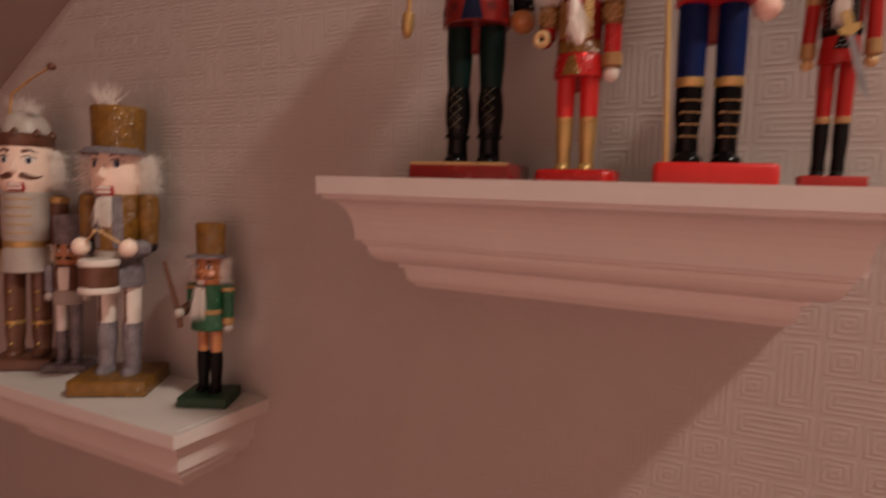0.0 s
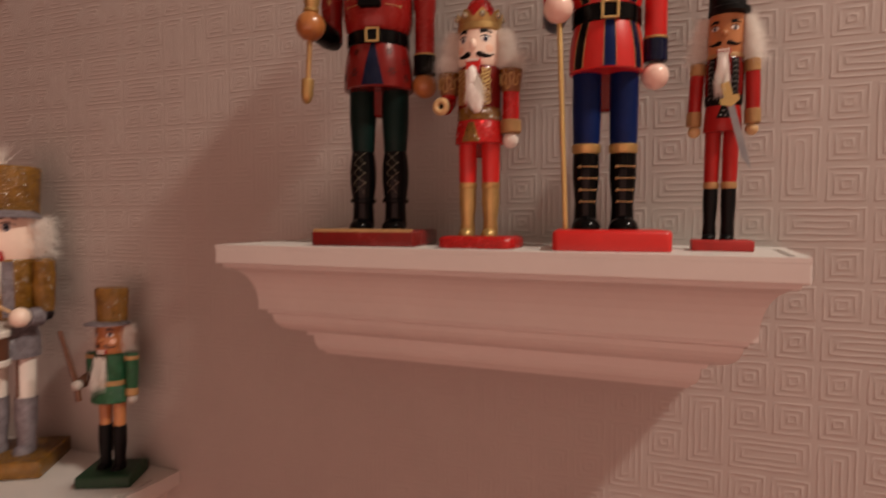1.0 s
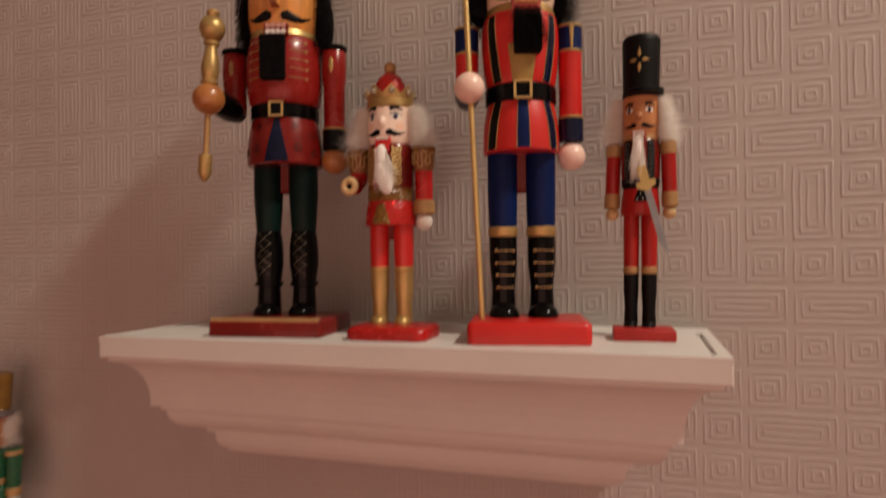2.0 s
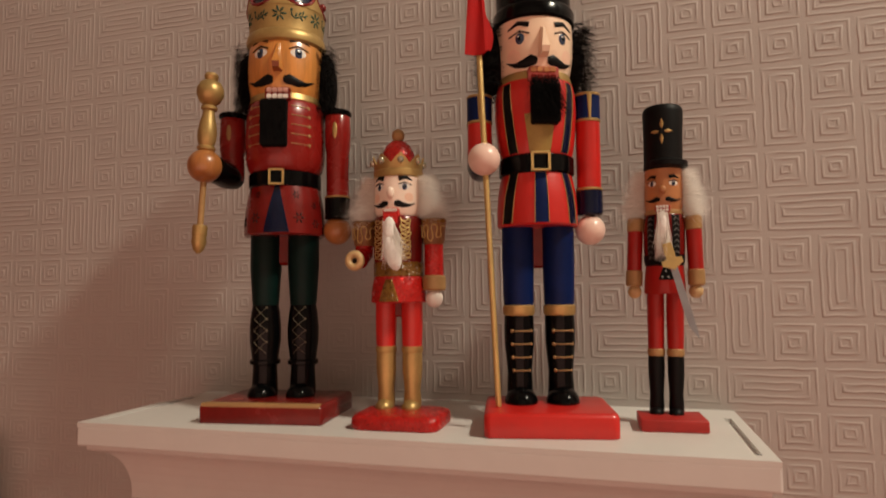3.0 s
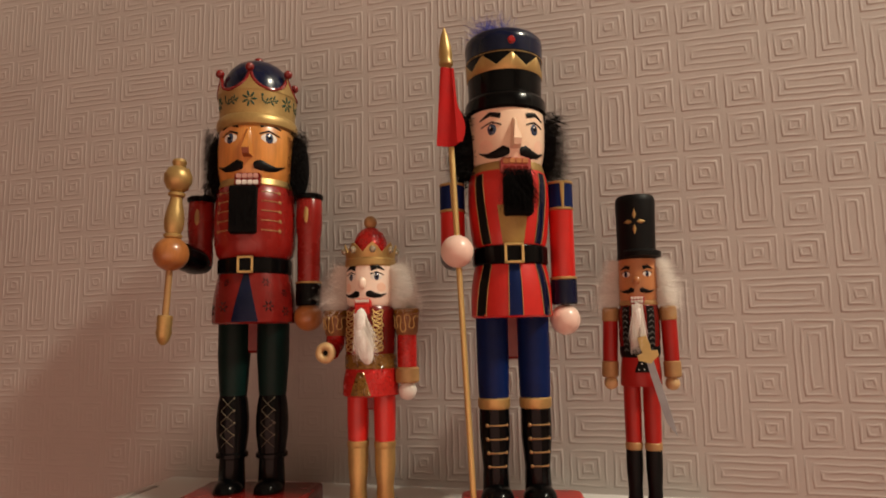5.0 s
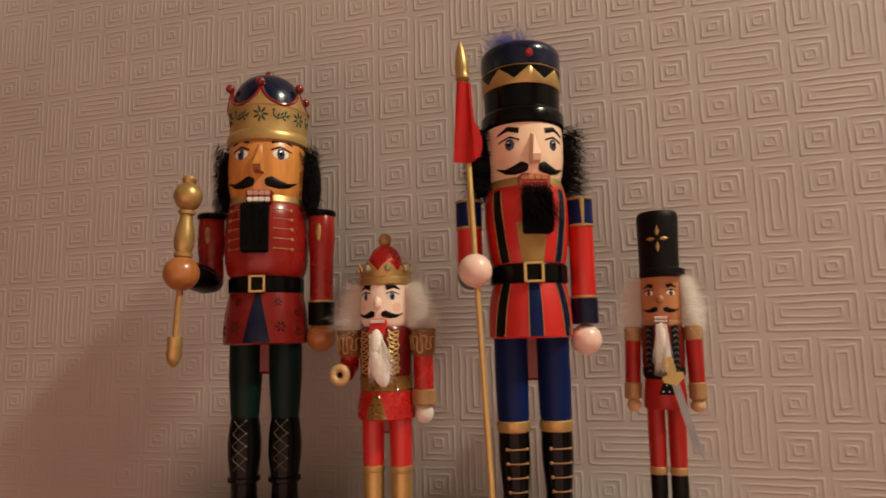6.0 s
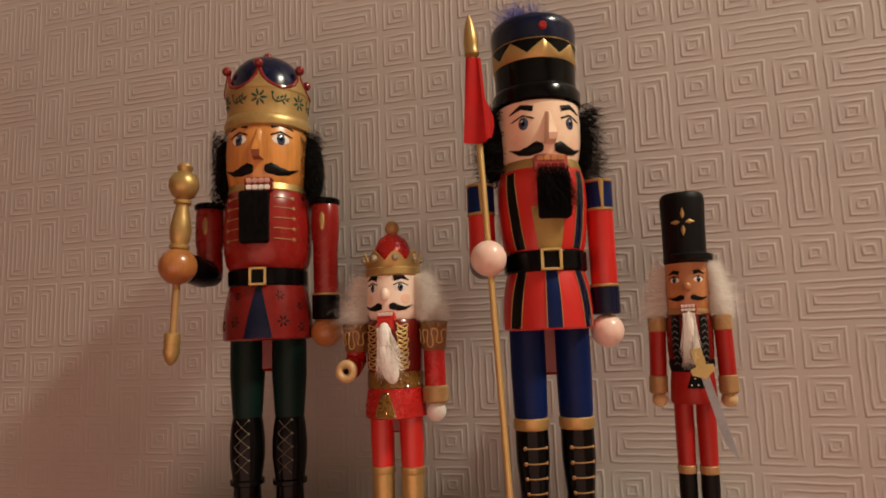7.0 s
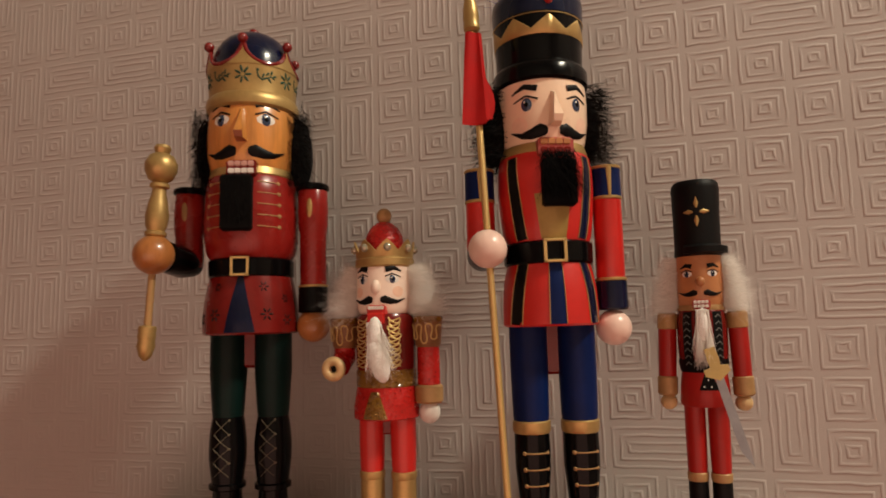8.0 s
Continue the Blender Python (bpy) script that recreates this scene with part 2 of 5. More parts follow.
# ---- mesh helpers ----
class Model:
    """Gathers shapes into one mesh with a material for each face."""

    def __init__(self, seed=1):
        self.v, self.f, self.m, self.names, self.rnd = [], [], [], [], random.Random(seed)
        self.base = Matrix.Identity(4)

    def mi(self, mat):
        if mat not in self.names:
            self.names.append(mat)
        return self.names.index(mat)

    def add(self, verts, faces, mat):
        o, k = len(self.v), self.mi(mat)
        self.v.extend((self.base @ Vector(p)) for p in verts)
        for f in faces:
            self.f.append(tuple(i + o for i in f))
            self.m.append(k)

    def lathe(self, prof, mat, at=(0, 0, 0), seg=36, squash=1.0, m=None):
        """A turned part from (radius, height) pairs; m: an extra pose."""
        verts, faces = [], []
        for r, z in prof:
            for i in range(seg):
                a = 2 * math.pi * i / seg
                p = Vector((r * math.sin(a), -r * math.cos(a) * squash, z))
                p = (m @ p) if m else p
                verts.append((p[0] + at[0], p[1] + at[1], p[2] + at[2]))
        n = len(prof)
        for j in range(n - 1):
            for i in range(seg):
                k = (i + 1) % seg
                faces.append((j * seg + i, j * seg + k, (j + 1) * seg + k, (j + 1) * seg + i))
        faces.append(tuple(range(seg))[::-1])
        faces.append(tuple((n - 1) * seg + i for i in range(seg)))
        self.add(verts, faces, mat)

    def ball(self, c, r, mat, sx=1, sy=1, sz=1, seg=24, m=None):
        rows = seg // 2
        prof = [(r * math.sin(math.pi * j / rows) + 1e-6, -r * math.cos(math.pi * j / rows)) for j in range(rows + 1)]
        mm = (m or Matrix.Identity(4)) @ Matrix.Diagonal((sx, sy, sz, 1))
        self.lathe(prof, mat, at=c, seg=seg, m=mm)

    def slab(self, w, d, h, mat, at=(0, 0, 0), bevel=0.003, corner=0.004, rot=0, top=None, taper=0.0):
        """A base block with rounded plan corners and an eased top edge."""
        def ring(ins, z, rc):
            x, y = w / 2 - ins, d / 2 - ins
            out = []
            for sx, sy, a0 in ((1, -1, -90), (1, 1, 0), (-1, 1, 90), (-1, -1, 180)):
                for k in range(4):
                    a = radians(a0 + 30 * k)
                    out.append((sx * (x - rc) + rc * math.cos(a), sy * (y - rc) + rc * math.sin(a), z))
            return out
        steps = [(0.0008, 0, corner), (0, 0.001, corner), (taper, h - bevel, corner), (taper + bevel * 0.35, h - bevel * 0.3, corner), (taper + bevel, h, corner)]
        verts, faces, n = [], [], 16
        q = pose(at[0], at[1], at[2], 0, 0, rot)
        for ins, z, rc in steps:
            verts += [tuple(q @ Vector(p)) for p in ring(ins, z, rc)]
        for j in range(len(steps) - 1):
            for i in range(n):
                k = (i + 1) % n
                faces.append((j * n + i, j * n + k, (j + 1) * n + k, (j + 1) * n + i))
        faces.append(tuple(range(n))[::-1])
        last = (len(steps) - 1) * n
        if top:
            self.add(verts, faces, mat)
            self.add([verts[last + i] for i in range(n)], [tuple(range(n))], top)
        else:
            faces.append(tuple(last + i for i in range(n)))
            self.add(verts, faces, mat)

    def tube(self, pts, rad, mat, seg=10):
        """A round bar along points; rad: one radius or one for each point."""
        pts = [Vector(p) for p in pts]
        rads = rad if isinstance(rad, (list, tuple)) else [rad] * len(pts)
        verts, faces = [], []
        for i, p in enumerate(pts):
            d = (pts[min(i + 1, len(pts) - 1)] - pts[max(i - 1, 0)]).normalized()
            side = d.cross(Vector((0.13, 0.97, 0.21))).normalized()
            up = side.cross(d)
            for k in range(seg):
                a = 2 * math.pi * k / seg
                verts.append(tuple(p + rads[i] * (math.cos(a) * side + math.sin(a) * up)))
        for j in range(len(pts) - 1):
            for i in range(seg):
                k = (i + 1) % seg
                faces.append((j * seg + i, j * seg + k, (j + 1) * seg + k, (j + 1) * seg + i))
        faces.append(tuple(range(seg))[::-1])
        faces.append(tuple((len(pts) - 1) * seg + i for i in range(seg)))
        self.add(verts, faces, mat)

    def box(self, lo, hi, mat, m=None):
        (x0, y0, z0), (x1, y1, z1) = lo, hi
        e = min(x1 - x0, y1 - y0, z1 - z0) * 0.18
        verts = []
        for z, i in ((z0, e), (z0 + e, 0), (z1 - e, 0), (z1, e)):
            verts += [(x0 + i, y0 + i, z), (x1 - i, y0 + i, z), (x1 - i, y1 - i, z), (x0 + i, y1 - i, z)]
        if m:
            verts = [tuple(m @ Vector(p)) for p in verts]
        faces = [(3, 2, 1, 0), (12, 13, 14, 15)]
        for j in range(3):
            for i in range(4):
                k = (i + 1) % 4
                faces.append((j * 4 + i, j * 4 + k, j * 4 + 4 + k, j * 4 + 4 + i))
        self.add(verts, faces, mat)

    def on(self, prof, at, u, z, lift):
        """The place on a turned part: u metres round from its front, height z."""
        r = prof[0][0]
        for (r0, z0), (r1, z1) in zip(prof, prof[1:]):
            if min(z0, z1) <= z <= max(z0, z1) and z1 != z0:
                r = r0 + (r1 - r0) * (z - z0) / (z1 - z0)
                break
        else:
            r = prof[0][0] if z < prof[0][1] else prof[-1][0]
        big = max(p[0] for p in prof)
        a = u / big
        return ((r + lift) * math.sin(a) + at[0], -(r + lift) * math.cos(a) + at[1], z + at[2])

    def stroke(self, prof, at, spine, mat, lift=0.0005):
        """A painted or raised line on a turned part; spine: (u, z, half width)."""
        fine = []
        for (u0, z0, w0), (u1, z1, w1) in zip(spine, spine[1:]):
            n = max(1, int(math.hypot(u1 - u0, z1 - z0) / 0.003))
            for k in range(n):
                s = k / n
                fine.append((u0 + (u1 - u0) * s, z0 + (z1 - z0) * s, w0 + (w1 - w0) * s))
        fine.append(spine[-1])
        verts, faces = [], []
        for i, (u, z, w) in enumerate(fine):
            a, b = fine[max(i - 1, 0)], fine[min(i + 1, len(fine) - 1)]
            du, dz = b[0] - a[0], b[1] - a[1]
            ln = math.hypot(du, dz) or 1
            nu, nz = -dz / ln, du / ln
            cols = 4
            for k in range(cols + 1):
                s = -1 + 2 * k / cols
                verts.append(self.on(prof, at, u + nu * w * s, z + nz * w * s, 0.0001 if abs(s) == 1 else lift))
        n = 5
        for i in range(len(fine) - 1):
            for k in range(n - 1):
                faces.append((i * n + k, i * n + n + k, i * n + n + k + 1, i * n + k + 1))
        self.add(verts, faces, mat)

    def spot(self, prof, at, u, z, ru, rz, mat, lift=0.0005, seg=18, tilt=0.0):
        verts, faces = [self.on(prof, at, u, z, lift)], []
        c, s = math.cos(tilt), math.sin(tilt)
        for q, h in ((0.6, lift), (1.0, 0.0001)):
            for i in range(seg):
                a = 2 * math.pi * i / seg
                x, y = ru * q * math.cos(a), rz * q * math.sin(a)
                verts.append(self.on(prof, at, u + x * c - y * s, z + x * s + y * c, h))
        for i in range(seg):
            k = (i + 1) % seg
            faces.append((0, 1 + i, 1 + k))
            faces.append((1 + i, 1 + seg + i, 1 + seg + k, 1 + k))
        self.add(verts, faces, mat)

    def strand(self, p, d, length, w, mat, droop=0.0, curl=0.3):
        """One thin tapered lock of hair."""
        p, d = Vector(p), Vector(d).normalized()
        side = d.cross(Vector((self.rnd.uniform(-1, 1), self.rnd.uniform(-1, 1), self.rnd.uniform(-1, 1)))).normalized()
        verts, steps = [], 4
        q = p.copy()
        bend = Vector((self.rnd.uniform(-1, 1), self.rnd.uniform(-1, 1), self.rnd.uniform(-1, 1))) * curl
        for k in range(steps + 1):
            ww = w * (1 - 0.85 * k / steps)
            verts += [tuple(q - side * ww), tuple(q + side * ww)]
            d = (d + bend * 0.25 + Vector((0, 0, -droop * 0.25))).normalized()
            q = q + d * length / steps
        self.add(verts, [(2 * k, 2 * k + 1, 2 * k + 3, 2 * k + 2) for k in range(steps)], mat)

    def finish(self, name, m, label, category, group=""):
        me = bpy.data.meshes.new(name)
        me.from_pydata(self.v, [], self.f)
        for n in self.names:
            me.materials.append(M[n])
        me.polygons.foreach_set("material_index", self.m)
        me.polygons.foreach_set("use_smooth", [True] * len(self.f))
        me.set_sharp_from_angle(angle=radians(38))
        me.update()
        ob = new(name, me)
        ob.matrix_world = m
        return tagged(ob, label, category, group)


def part(name, bm, mat, parent, label=""):
    me = bpy.data.meshes.new(name)
    bm.to_mesh(me)
    bm.free()
    me.materials.append(mat)
    ob = new(name, me)
    ob.parent = parent
    if label:
        tagged(ob, label)
    return ob


def block(bm, x0, x1, y0, y1, z0, z1):
    vs = [bm.verts.new(p) for p in ((x0, y0, z0), (x1, y0, z0), (x1, y1, z0), (x0, y1, z0),
                                    (x0, y0, z1), (x1, y0, z1), (x1, y1, z1), (x0, y1, z1))]
    for f in ((3, 2, 1, 0), (4, 5, 6, 7), (0, 1, 5, 4), (1, 2, 6, 5), (2, 3, 7, 6), (3, 0, 4, 7)):
        bm.faces.new([vs[i] for i in f])


# ---- the room ----
def room_slab(name, box, mat, label):
    bm = bmesh.new()
    block(bm, *box)
    me = bpy.data.meshes.new(name)
    bm.to_mesh(me)
    bm.free()
    me.materials.append(mat)
    return tagged(new(name, me), label, name.split("_")[0], kind="structure")


X0, X1, Y0, TOP = -2.2, 2.9, -2.9, 4.6
wall = room_slab("wall_north", (X0, X1, 0.0, 0.12, -0.1, TOP), M["wallpaper"], "pale wall with embossed maze-pattern wallpaper")
room_slab("wall_south", (X0, X1, Y0 - 0.12, Y0, -0.1, TOP), M["plaster"], "plain pale painted wall")
room_slab("wall_west", (X0 - 0.12, X0, Y0, 0, -0.1, TOP), M["plaster"], "plain pale painted wall")
room_slab("wall_east", (X1, X1 + 0.12, Y0, 0, -0.1, TOP), M["plaster"], "plain pale painted wall")
room_slab("floor", (X0, X1, Y0, 0, -0.2, -0.1), M["carpet"], "dark red-brown carpeted floor")
room_slab("ceiling", (X0, X1, Y0, 0, TOP, TOP + 0.1), M["plaster"], "plain pale painted ceiling")

# sloping soffit over the lower part of the stair
bm = bmesh.new()
za, zb = SOFFIT_Z + (X0 - SOFFIT_X) * SOFFIT_RISE, SOFFIT_Z + (-0.35 - SOFFIT_X) * SOFFIT_RISE
vs = [bm.verts.new(p) for p in ((X0, Y0, za), (X0, 0, za), (-0.35, 0, zb), (-0.35, Y0, zb),
                                (X0, Y0, za + 0.1), (X0, 0, za + 0.1), (-0.35, 0, zb + 0.1), (-0.35, Y0, zb + 0.1))]
for f in ((3, 2, 1, 0), (4, 5, 6, 7), (0, 1, 5, 4), (1, 2, 6, 5), (2, 3, 7, 6), (3, 0, 4, 7)):
    bm.faces.new([vs[i] for i in f])
me = bpy.data.meshes.new("ceiling_slope")
bm.to_mesh(me)
bm.free()
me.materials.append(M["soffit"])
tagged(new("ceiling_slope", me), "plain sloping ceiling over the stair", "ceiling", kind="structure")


# ---- wallpaper relief: nested raised frames, some of one cell, some of two ----
def relief():
    rnd = random.Random(11)
    pitch, rise, ox, oz = CELL
    cols, rows_n = 54, 34
    i0, j0 = -36, -22
    used, verts, faces = set(), [], []

    def ridge(x0, x1, z0, z1, w, h):
        # closed frame with a rounded crest
        loops = []
        nx, nz = max(2, int((x1 - x0) / 0.011)), max(2, int((z1 - z0) / 0.011))
        jit = [(rnd.uniform(-1, 1), rnd.uniform(-1, 1)) for _ in range(2 * (nx + nz))]
        for ins, y in ((0, 0.0004), (w * 0.24, -h * 0.72), (w * 0.5, -h), (w * 0.76, -h * 0.72), (w, 0.0004)):
            a, b, c, d = x0 + ins, x1 - ins, z0 + ins, z1 - ins
            pts = [(a + (b - a) * k / nx, c) for k in range(nx)] + [(b, c + (d - c) * k / nz) for k in range(nz)]
            pts += [(b - (b - a) * k / nx, d) for k in range(nx)] + [(a, d - (d - c) * k / nz) for k in range(nz)]
            loops.append([(p + jit[k][0] * 0.0006, y, q + jit[k][1] * 0.0006) for k, (p, q) in enumerate(pts)])
        n, o = len(loops[0]), len(verts)
        for lp in loops:
            verts.extend(lp)
        for j in range(4):
            for i in range(n):
                k = (i + 1) % n
                faces.append((o + j * n + i, o + j * n + k, o + j * n + n + k, o + j * n + n + i))

    for j in range(rows_n):
        for i in range(cols):
            if (i, j) in used:
                continue
            cell = (i + i0, j + j0)
            wide, high = 1, 1
            kind = LAYOUT.get(cell)
            if kind is None:
                roll = rnd.random()
                kind = "h" if roll < 0.13 else "v" if roll < 0.27 else "s"
            if kind == "h" and (i + 1, j) not in used:
                wide = 2
            elif kind == "v" and (i, j + 1) not in used:
                high = 2
            for a in range(wide):
                for b in range(high):
                    used.add((i + a, j + b))
            x0, z0 = ox + cell[0] * pitch, oz + cell[1] * rise
            x1, z1 = x0 + wide * pitch, z0 + high * rise
            gap, w = 0.0024, 0.0040
            step = 0.0064
            inset = gap
            while min(x1 - x0, z1 - z0) - 2 * inset > 0.006:
                ridge(x0 + inset, x1 - inset, z0 + inset, z1 - inset, w, 0.00041 * rnd.uniform(0.8, 1.15))
                inset += step + rnd.uniform(-0.0004, 0.0004)
    me = bpy.data.meshes.new("wallpaper_relief")
    me.from_pydata(verts, [], faces)
    me.polygons.foreach_set("use_smooth", [True] * len(faces))
    me.materials.append(M["wallpaper"])
    ob = new("wallpaper_relief", me)
    ob.parent = wall
    tagged(ob, "raised maze pattern of nested squares", kind="stuff")


relief()


# ---- shelves ----
def eased(bm, width, segs=2):
    bmesh.ops.recalc_face_normals(bm, faces=bm.faces)
    es = [e for e in bm.edges if len(e.link_faces) == 2 and e.calc_face_angle(0) > 0.9]
    bmesh.ops.bevel(bm, geom=es, offset=width, segments=segs, affect="EDGES", profile=0.6)


def moulding(bm, length, depth, prof):
    """A moulding that runs along front and both ends; prof: (inset, height) from the board down."""
    rows = []
    for o, z in prof:
        rows.append([bm.verts.new(p) for p in ((o, 0, z), (o, -depth + o, z), (length - o, -depth + o, z), (length - o, 0, z))])
    for a, b in zip(rows, rows[1:]):
        for k in range(3):
            bm.faces.new((a[k], a[k + 1], b[k + 1], b[k]))
        bm.faces.new((a[3], a[0], b[0], b[3]))
    bm.faces.new(rows[0])
    bm.faces.new(rows[-1][::-1])
    bmesh.ops.recalc_face_normals(bm, faces=bm.faces)


def cove(o0, z0, o1, z1, n=7, hollow=True):
    out = []
    for k in range(n + 1):
        a = math.pi / 2 * k / n
        if hollow:
            out.append((o0 + (o1 - o0) * math.sin(a), z0 + (z1 - z0) * (1 - math.cos(a))))
        else:
            out.append((o0 + (o1 - o0) * (1 - math.cos(a)), z0 + (z1 - z0) * math.sin(a)))
    return out


def wall_shelf(at, label):
    length, depth = 0.6, 0.197
    shelf = tagged(new("wall_shelf"), label, "shelf", "wall shelves")
    shelf.location = at
    bm = bmesh.new()
    g0, g1 = 0.009, 0.016
    # board with a shallow plate groove along each end
    bt = -0.0035
    block(bm, 0, length, -depth, 0, -0.022, bt)
    eased(bm, 0.0018)
    part("board", bm, M["shelf"], shelf)
    bm = bmesh.new()
    block(bm, g1, length - g1, -0.181, -0.043, bt - 0.001, 0)
    block(bm, 0, g0, -0.181, -0.043, bt - 0.001, 0)
    block(bm, length - g0, length, -0.181, -0.043, bt - 0.001, 0)
    block(bm, 0, length, -depth, -0.181, bt - 0.001, 0)
    block(bm, 0, length, -0.043, 0, bt - 0.001, 0)
    bmesh.ops.remove_doubles(bm, verts=bm.verts, dist=0.00001)
    bmesh.ops.recalc_face_normals(bm, faces=bm.faces)
    part("board_top", bm, M["shelf"], shelf, "white top with a narrow plate groove at each end")
    bm = bmesh.new()
    prof = [(0.006, -0.022), (0.006, -0.026)] + cove(0.009, -0.028, 0.034, -0.072) + [(0.034, -0.077), (0.038, -0.078)]
    moulding(bm, length, depth, prof)
    part("cove_moulding", bm, M["shelf"], shelf)
    bm = bmesh.new()
    prof = [(0.041, -0.078), (0.041, -0.082)] + cove(0.045, -0.084, 0.070, -0.106, 6, False) + [(0.074, -0.108), (0.074, -0.112), (0.079, -0.113)]
    moulding(bm, length, depth, prof)
    part("ogee_moulding", bm, M["shelf"], shelf)
    bm = bmesh.new()
    prof = [(0.080, -0.113)] + cove(0.080, -0.114, 0.088, -0.132, 5, False) + [(0.092, -0.137)]
    moulding(bm, length, depth, prof)
    part("bead_moulding", bm, M["shelf"], shelf)
    return shelf


wall_shelf((0, 0, SHELF), "white painted wall shelf with stepped crown mouldings on wallpaper")
wall_shelf((LEFT_X - 0.6, 0, LEFT_Z), "white painted crown-moulded wall shelf lower on the wall")


# ---- nutcracker figures: each one is a single mesh ----
def disc_row(r, z0, z1, ease=0.0015):
    return [(r - ease, z0), (r, z0 + ease), (r, z1 - ease), (r - ease, z1)]


def leg(d, x, boot, cuff, cloth, zb, zk, zt, r_low, r_knee, r_leg, toe, cuff_h=0.008, y=0.0, pinch=0.96):
    """A boot with a rounded toe, a cuff at the knee and a straight trouser leg."""
    prof = [(r_low * 0.95, zb), (r_low, zb + 0.006), (r_low * 0.92, zb + (zk - zb) * 0.3), (r_knee * 0.99, zb + (zk - zb) * 0.6), (r_knee, zb + (zk - zb) * 0.75), (r_knee * (0.5 + 0.5 * pinch), zb + (zk - zb) * 0.92), (r_knee * pinch, zk)]
    d.lathe(prof, boot, at=(x, y, 0), seg=28)
    d.ball((x, y - toe * 0.62, zb + toe * 0.05), toe, boot, 0.95, 1.15, 0.85, seg=22)
    if cuff:
        d.lathe([(r_knee * 0.99, zk - cuff_h), (r_knee * 1.07, zk - cuff_h * 0.8), (r_knee * 1.07, zk - cuff_h * 0.1), (r_knee * 0.99, zk)], cuff, at=(x, y, 0), seg=28)
    d.lathe([(r_leg * min(0.9, pinch), zk - 0.001), (r_leg * min(0.95, pinch + 0.04), zk + 0.004), (r_leg, zk + (zt - zk) * 0.5), (r_leg, zt)], cloth, at=(x, y, 0), seg=28)
    return prof


def face(d, head, at, z_eye, z_mouth, r, tone, eye_u, moustache=True, brow="matt_black", blush=True, drop=0.34, whites=1.0):
    """Painted eyes, brows, carved nose, moustache and the toothed jaw."""
    if blush:
        for s in (-1, 1):
            d.spot(head, at, s * eye_u * 1.35, z_eye - r * 0.42, r * 0.2, r * 0.18, "blush", 0.0002)
    for s in (-1, 1):
        if whites:
            d.spot(head, at, s * eye_u, z_eye, r * 0.24 * whites, r * 0.135 * whites, "white", 0.0004)
        d.spot(head, at, s * eye_u, z_eye, r * 0.12, r * 0.145, "eye", 0.0009)
        d.spot(head, at, s * eye_u, z_eye, r * 0.07, r * 0.075, "black", 0.0012, seg=12)
        # small white dot painted on the pupil as its glint
        d.spot(head, at, s * eye_u - r * 0.03, z_eye + r * 0.05, r * 0.03, r * 0.03, "white", 0.0013, seg=10)
        d.stroke(head, at, [(s * (eye_u - r * 0.25), z_eye + r * 0.1, r * 0.02), (s * eye_u, z_eye + r * 0.19, r * 0.025), (s * (eye_u + r * 0.3), z_eye + r * 0.08, r * 0.015)], brow, 0.0007)
        heavy = 1.5 if r < 0.03 else 1.0
        d.stroke(head, at, [(s * (eye_u - r * 0.24), z_eye + r * 0.33, r * 0.07 * heavy), (s * (eye_u + r * 0.05), z_eye + r * 0.4, r * 0.06 * heavy), (s * (eye_u + r * 0.34), z_eye + r * 0.27, r * 0.015)], brow, 0.0008)
        if moustache:
            zm = z_mouth + r * drop
            d.stroke(head, at, [(s * r * 0.13, zm + r * 0.01, r * 0.05), (s * r * 0.17, zm + r * 0.015, r * 0.10), (s * r * 0.28, zm + r * 0.03, r * 0.135), (s * r * 0.5, zm - r * 0.04, r * 0.105), (s * r * 0.74, zm - r * 0.05, r * 0.06), (s * r * 1.0, zm + r * 0.05, r * 0.01)], brow, 0.0012)


def nose(d, at, z_eye, r, length, mat, under=None):
    """A wedge nose, wider and further out at its tip."""
    y0 = at[1] - r + 0.001
    zt, zb = z_eye + length * 0.42, z_eye - length * 0.62
    w = length * 0.165
    tip = length * 0.52
    verts = [(at[0] - w * 0.4, y0, zt), (at[0] + w * 0.4, y0, zt), (at[0] - w, y0, zb), (at[0] + w, y0, zb),
             (at[0] - w * 0.8, y0 - tip, zb + length * 0.2), (at[0] + w * 0.8, y0 - tip, zb + length * 0.2), (at[0], y0 - tip * 0.35, zt - length * 0.12),
             (at[0] - w * 0.7, y0 - tip * 0.85, zb + length * 0.02), (at[0] + w * 0.7, y0 - tip * 0.85, zb + length * 0.02)]
    d.add(verts, [(0, 6, 1), (0, 2, 7, 4), (1, 5, 8, 3), (0, 4, 6), (6, 5, 1), (4, 5, 6)], mat)
    # a darker underside material puts the nose's shade into its colour
    d.add(verts, [(4, 7, 8, 5), (7, 2, 3, 8)], under or mat)


def jaw(d, at, z, r, w, teeth=4, lip="matt_red", tooth="white", rows=2, upper=None):
    """The lever jaw: a dark slot, lips and two rows of teeth."""
    y = at[1] - r
    d.box((at[0] - w, y - 0.0015, z - w * 0.62), (at[0] + w, y + 0.012, z + w * 0.55), lip)
    for row, zz in enumerate((z + w * 0.08, z - w * 0.42)[:rows]):
        for k in range(teeth):
            a = at[0] - w * 0.86 + k * (w * 1.72 / teeth)
            d.box((a, y - 0.0026, zz), (a + w * 1.5 / teeth, y + 0.002, zz + w * 0.38), (upper or tooth) if row == 0 else tooth)


def fur(d, n, place, way, length, w, mat, droop=0.3, curl=0.5):
    for _ in range(n):
        p, q = place(d.rnd), way(d.rnd)
        d.strand(p, q, length * d.rnd.uniform(0.6, 1.15), w, mat, droop, curl)


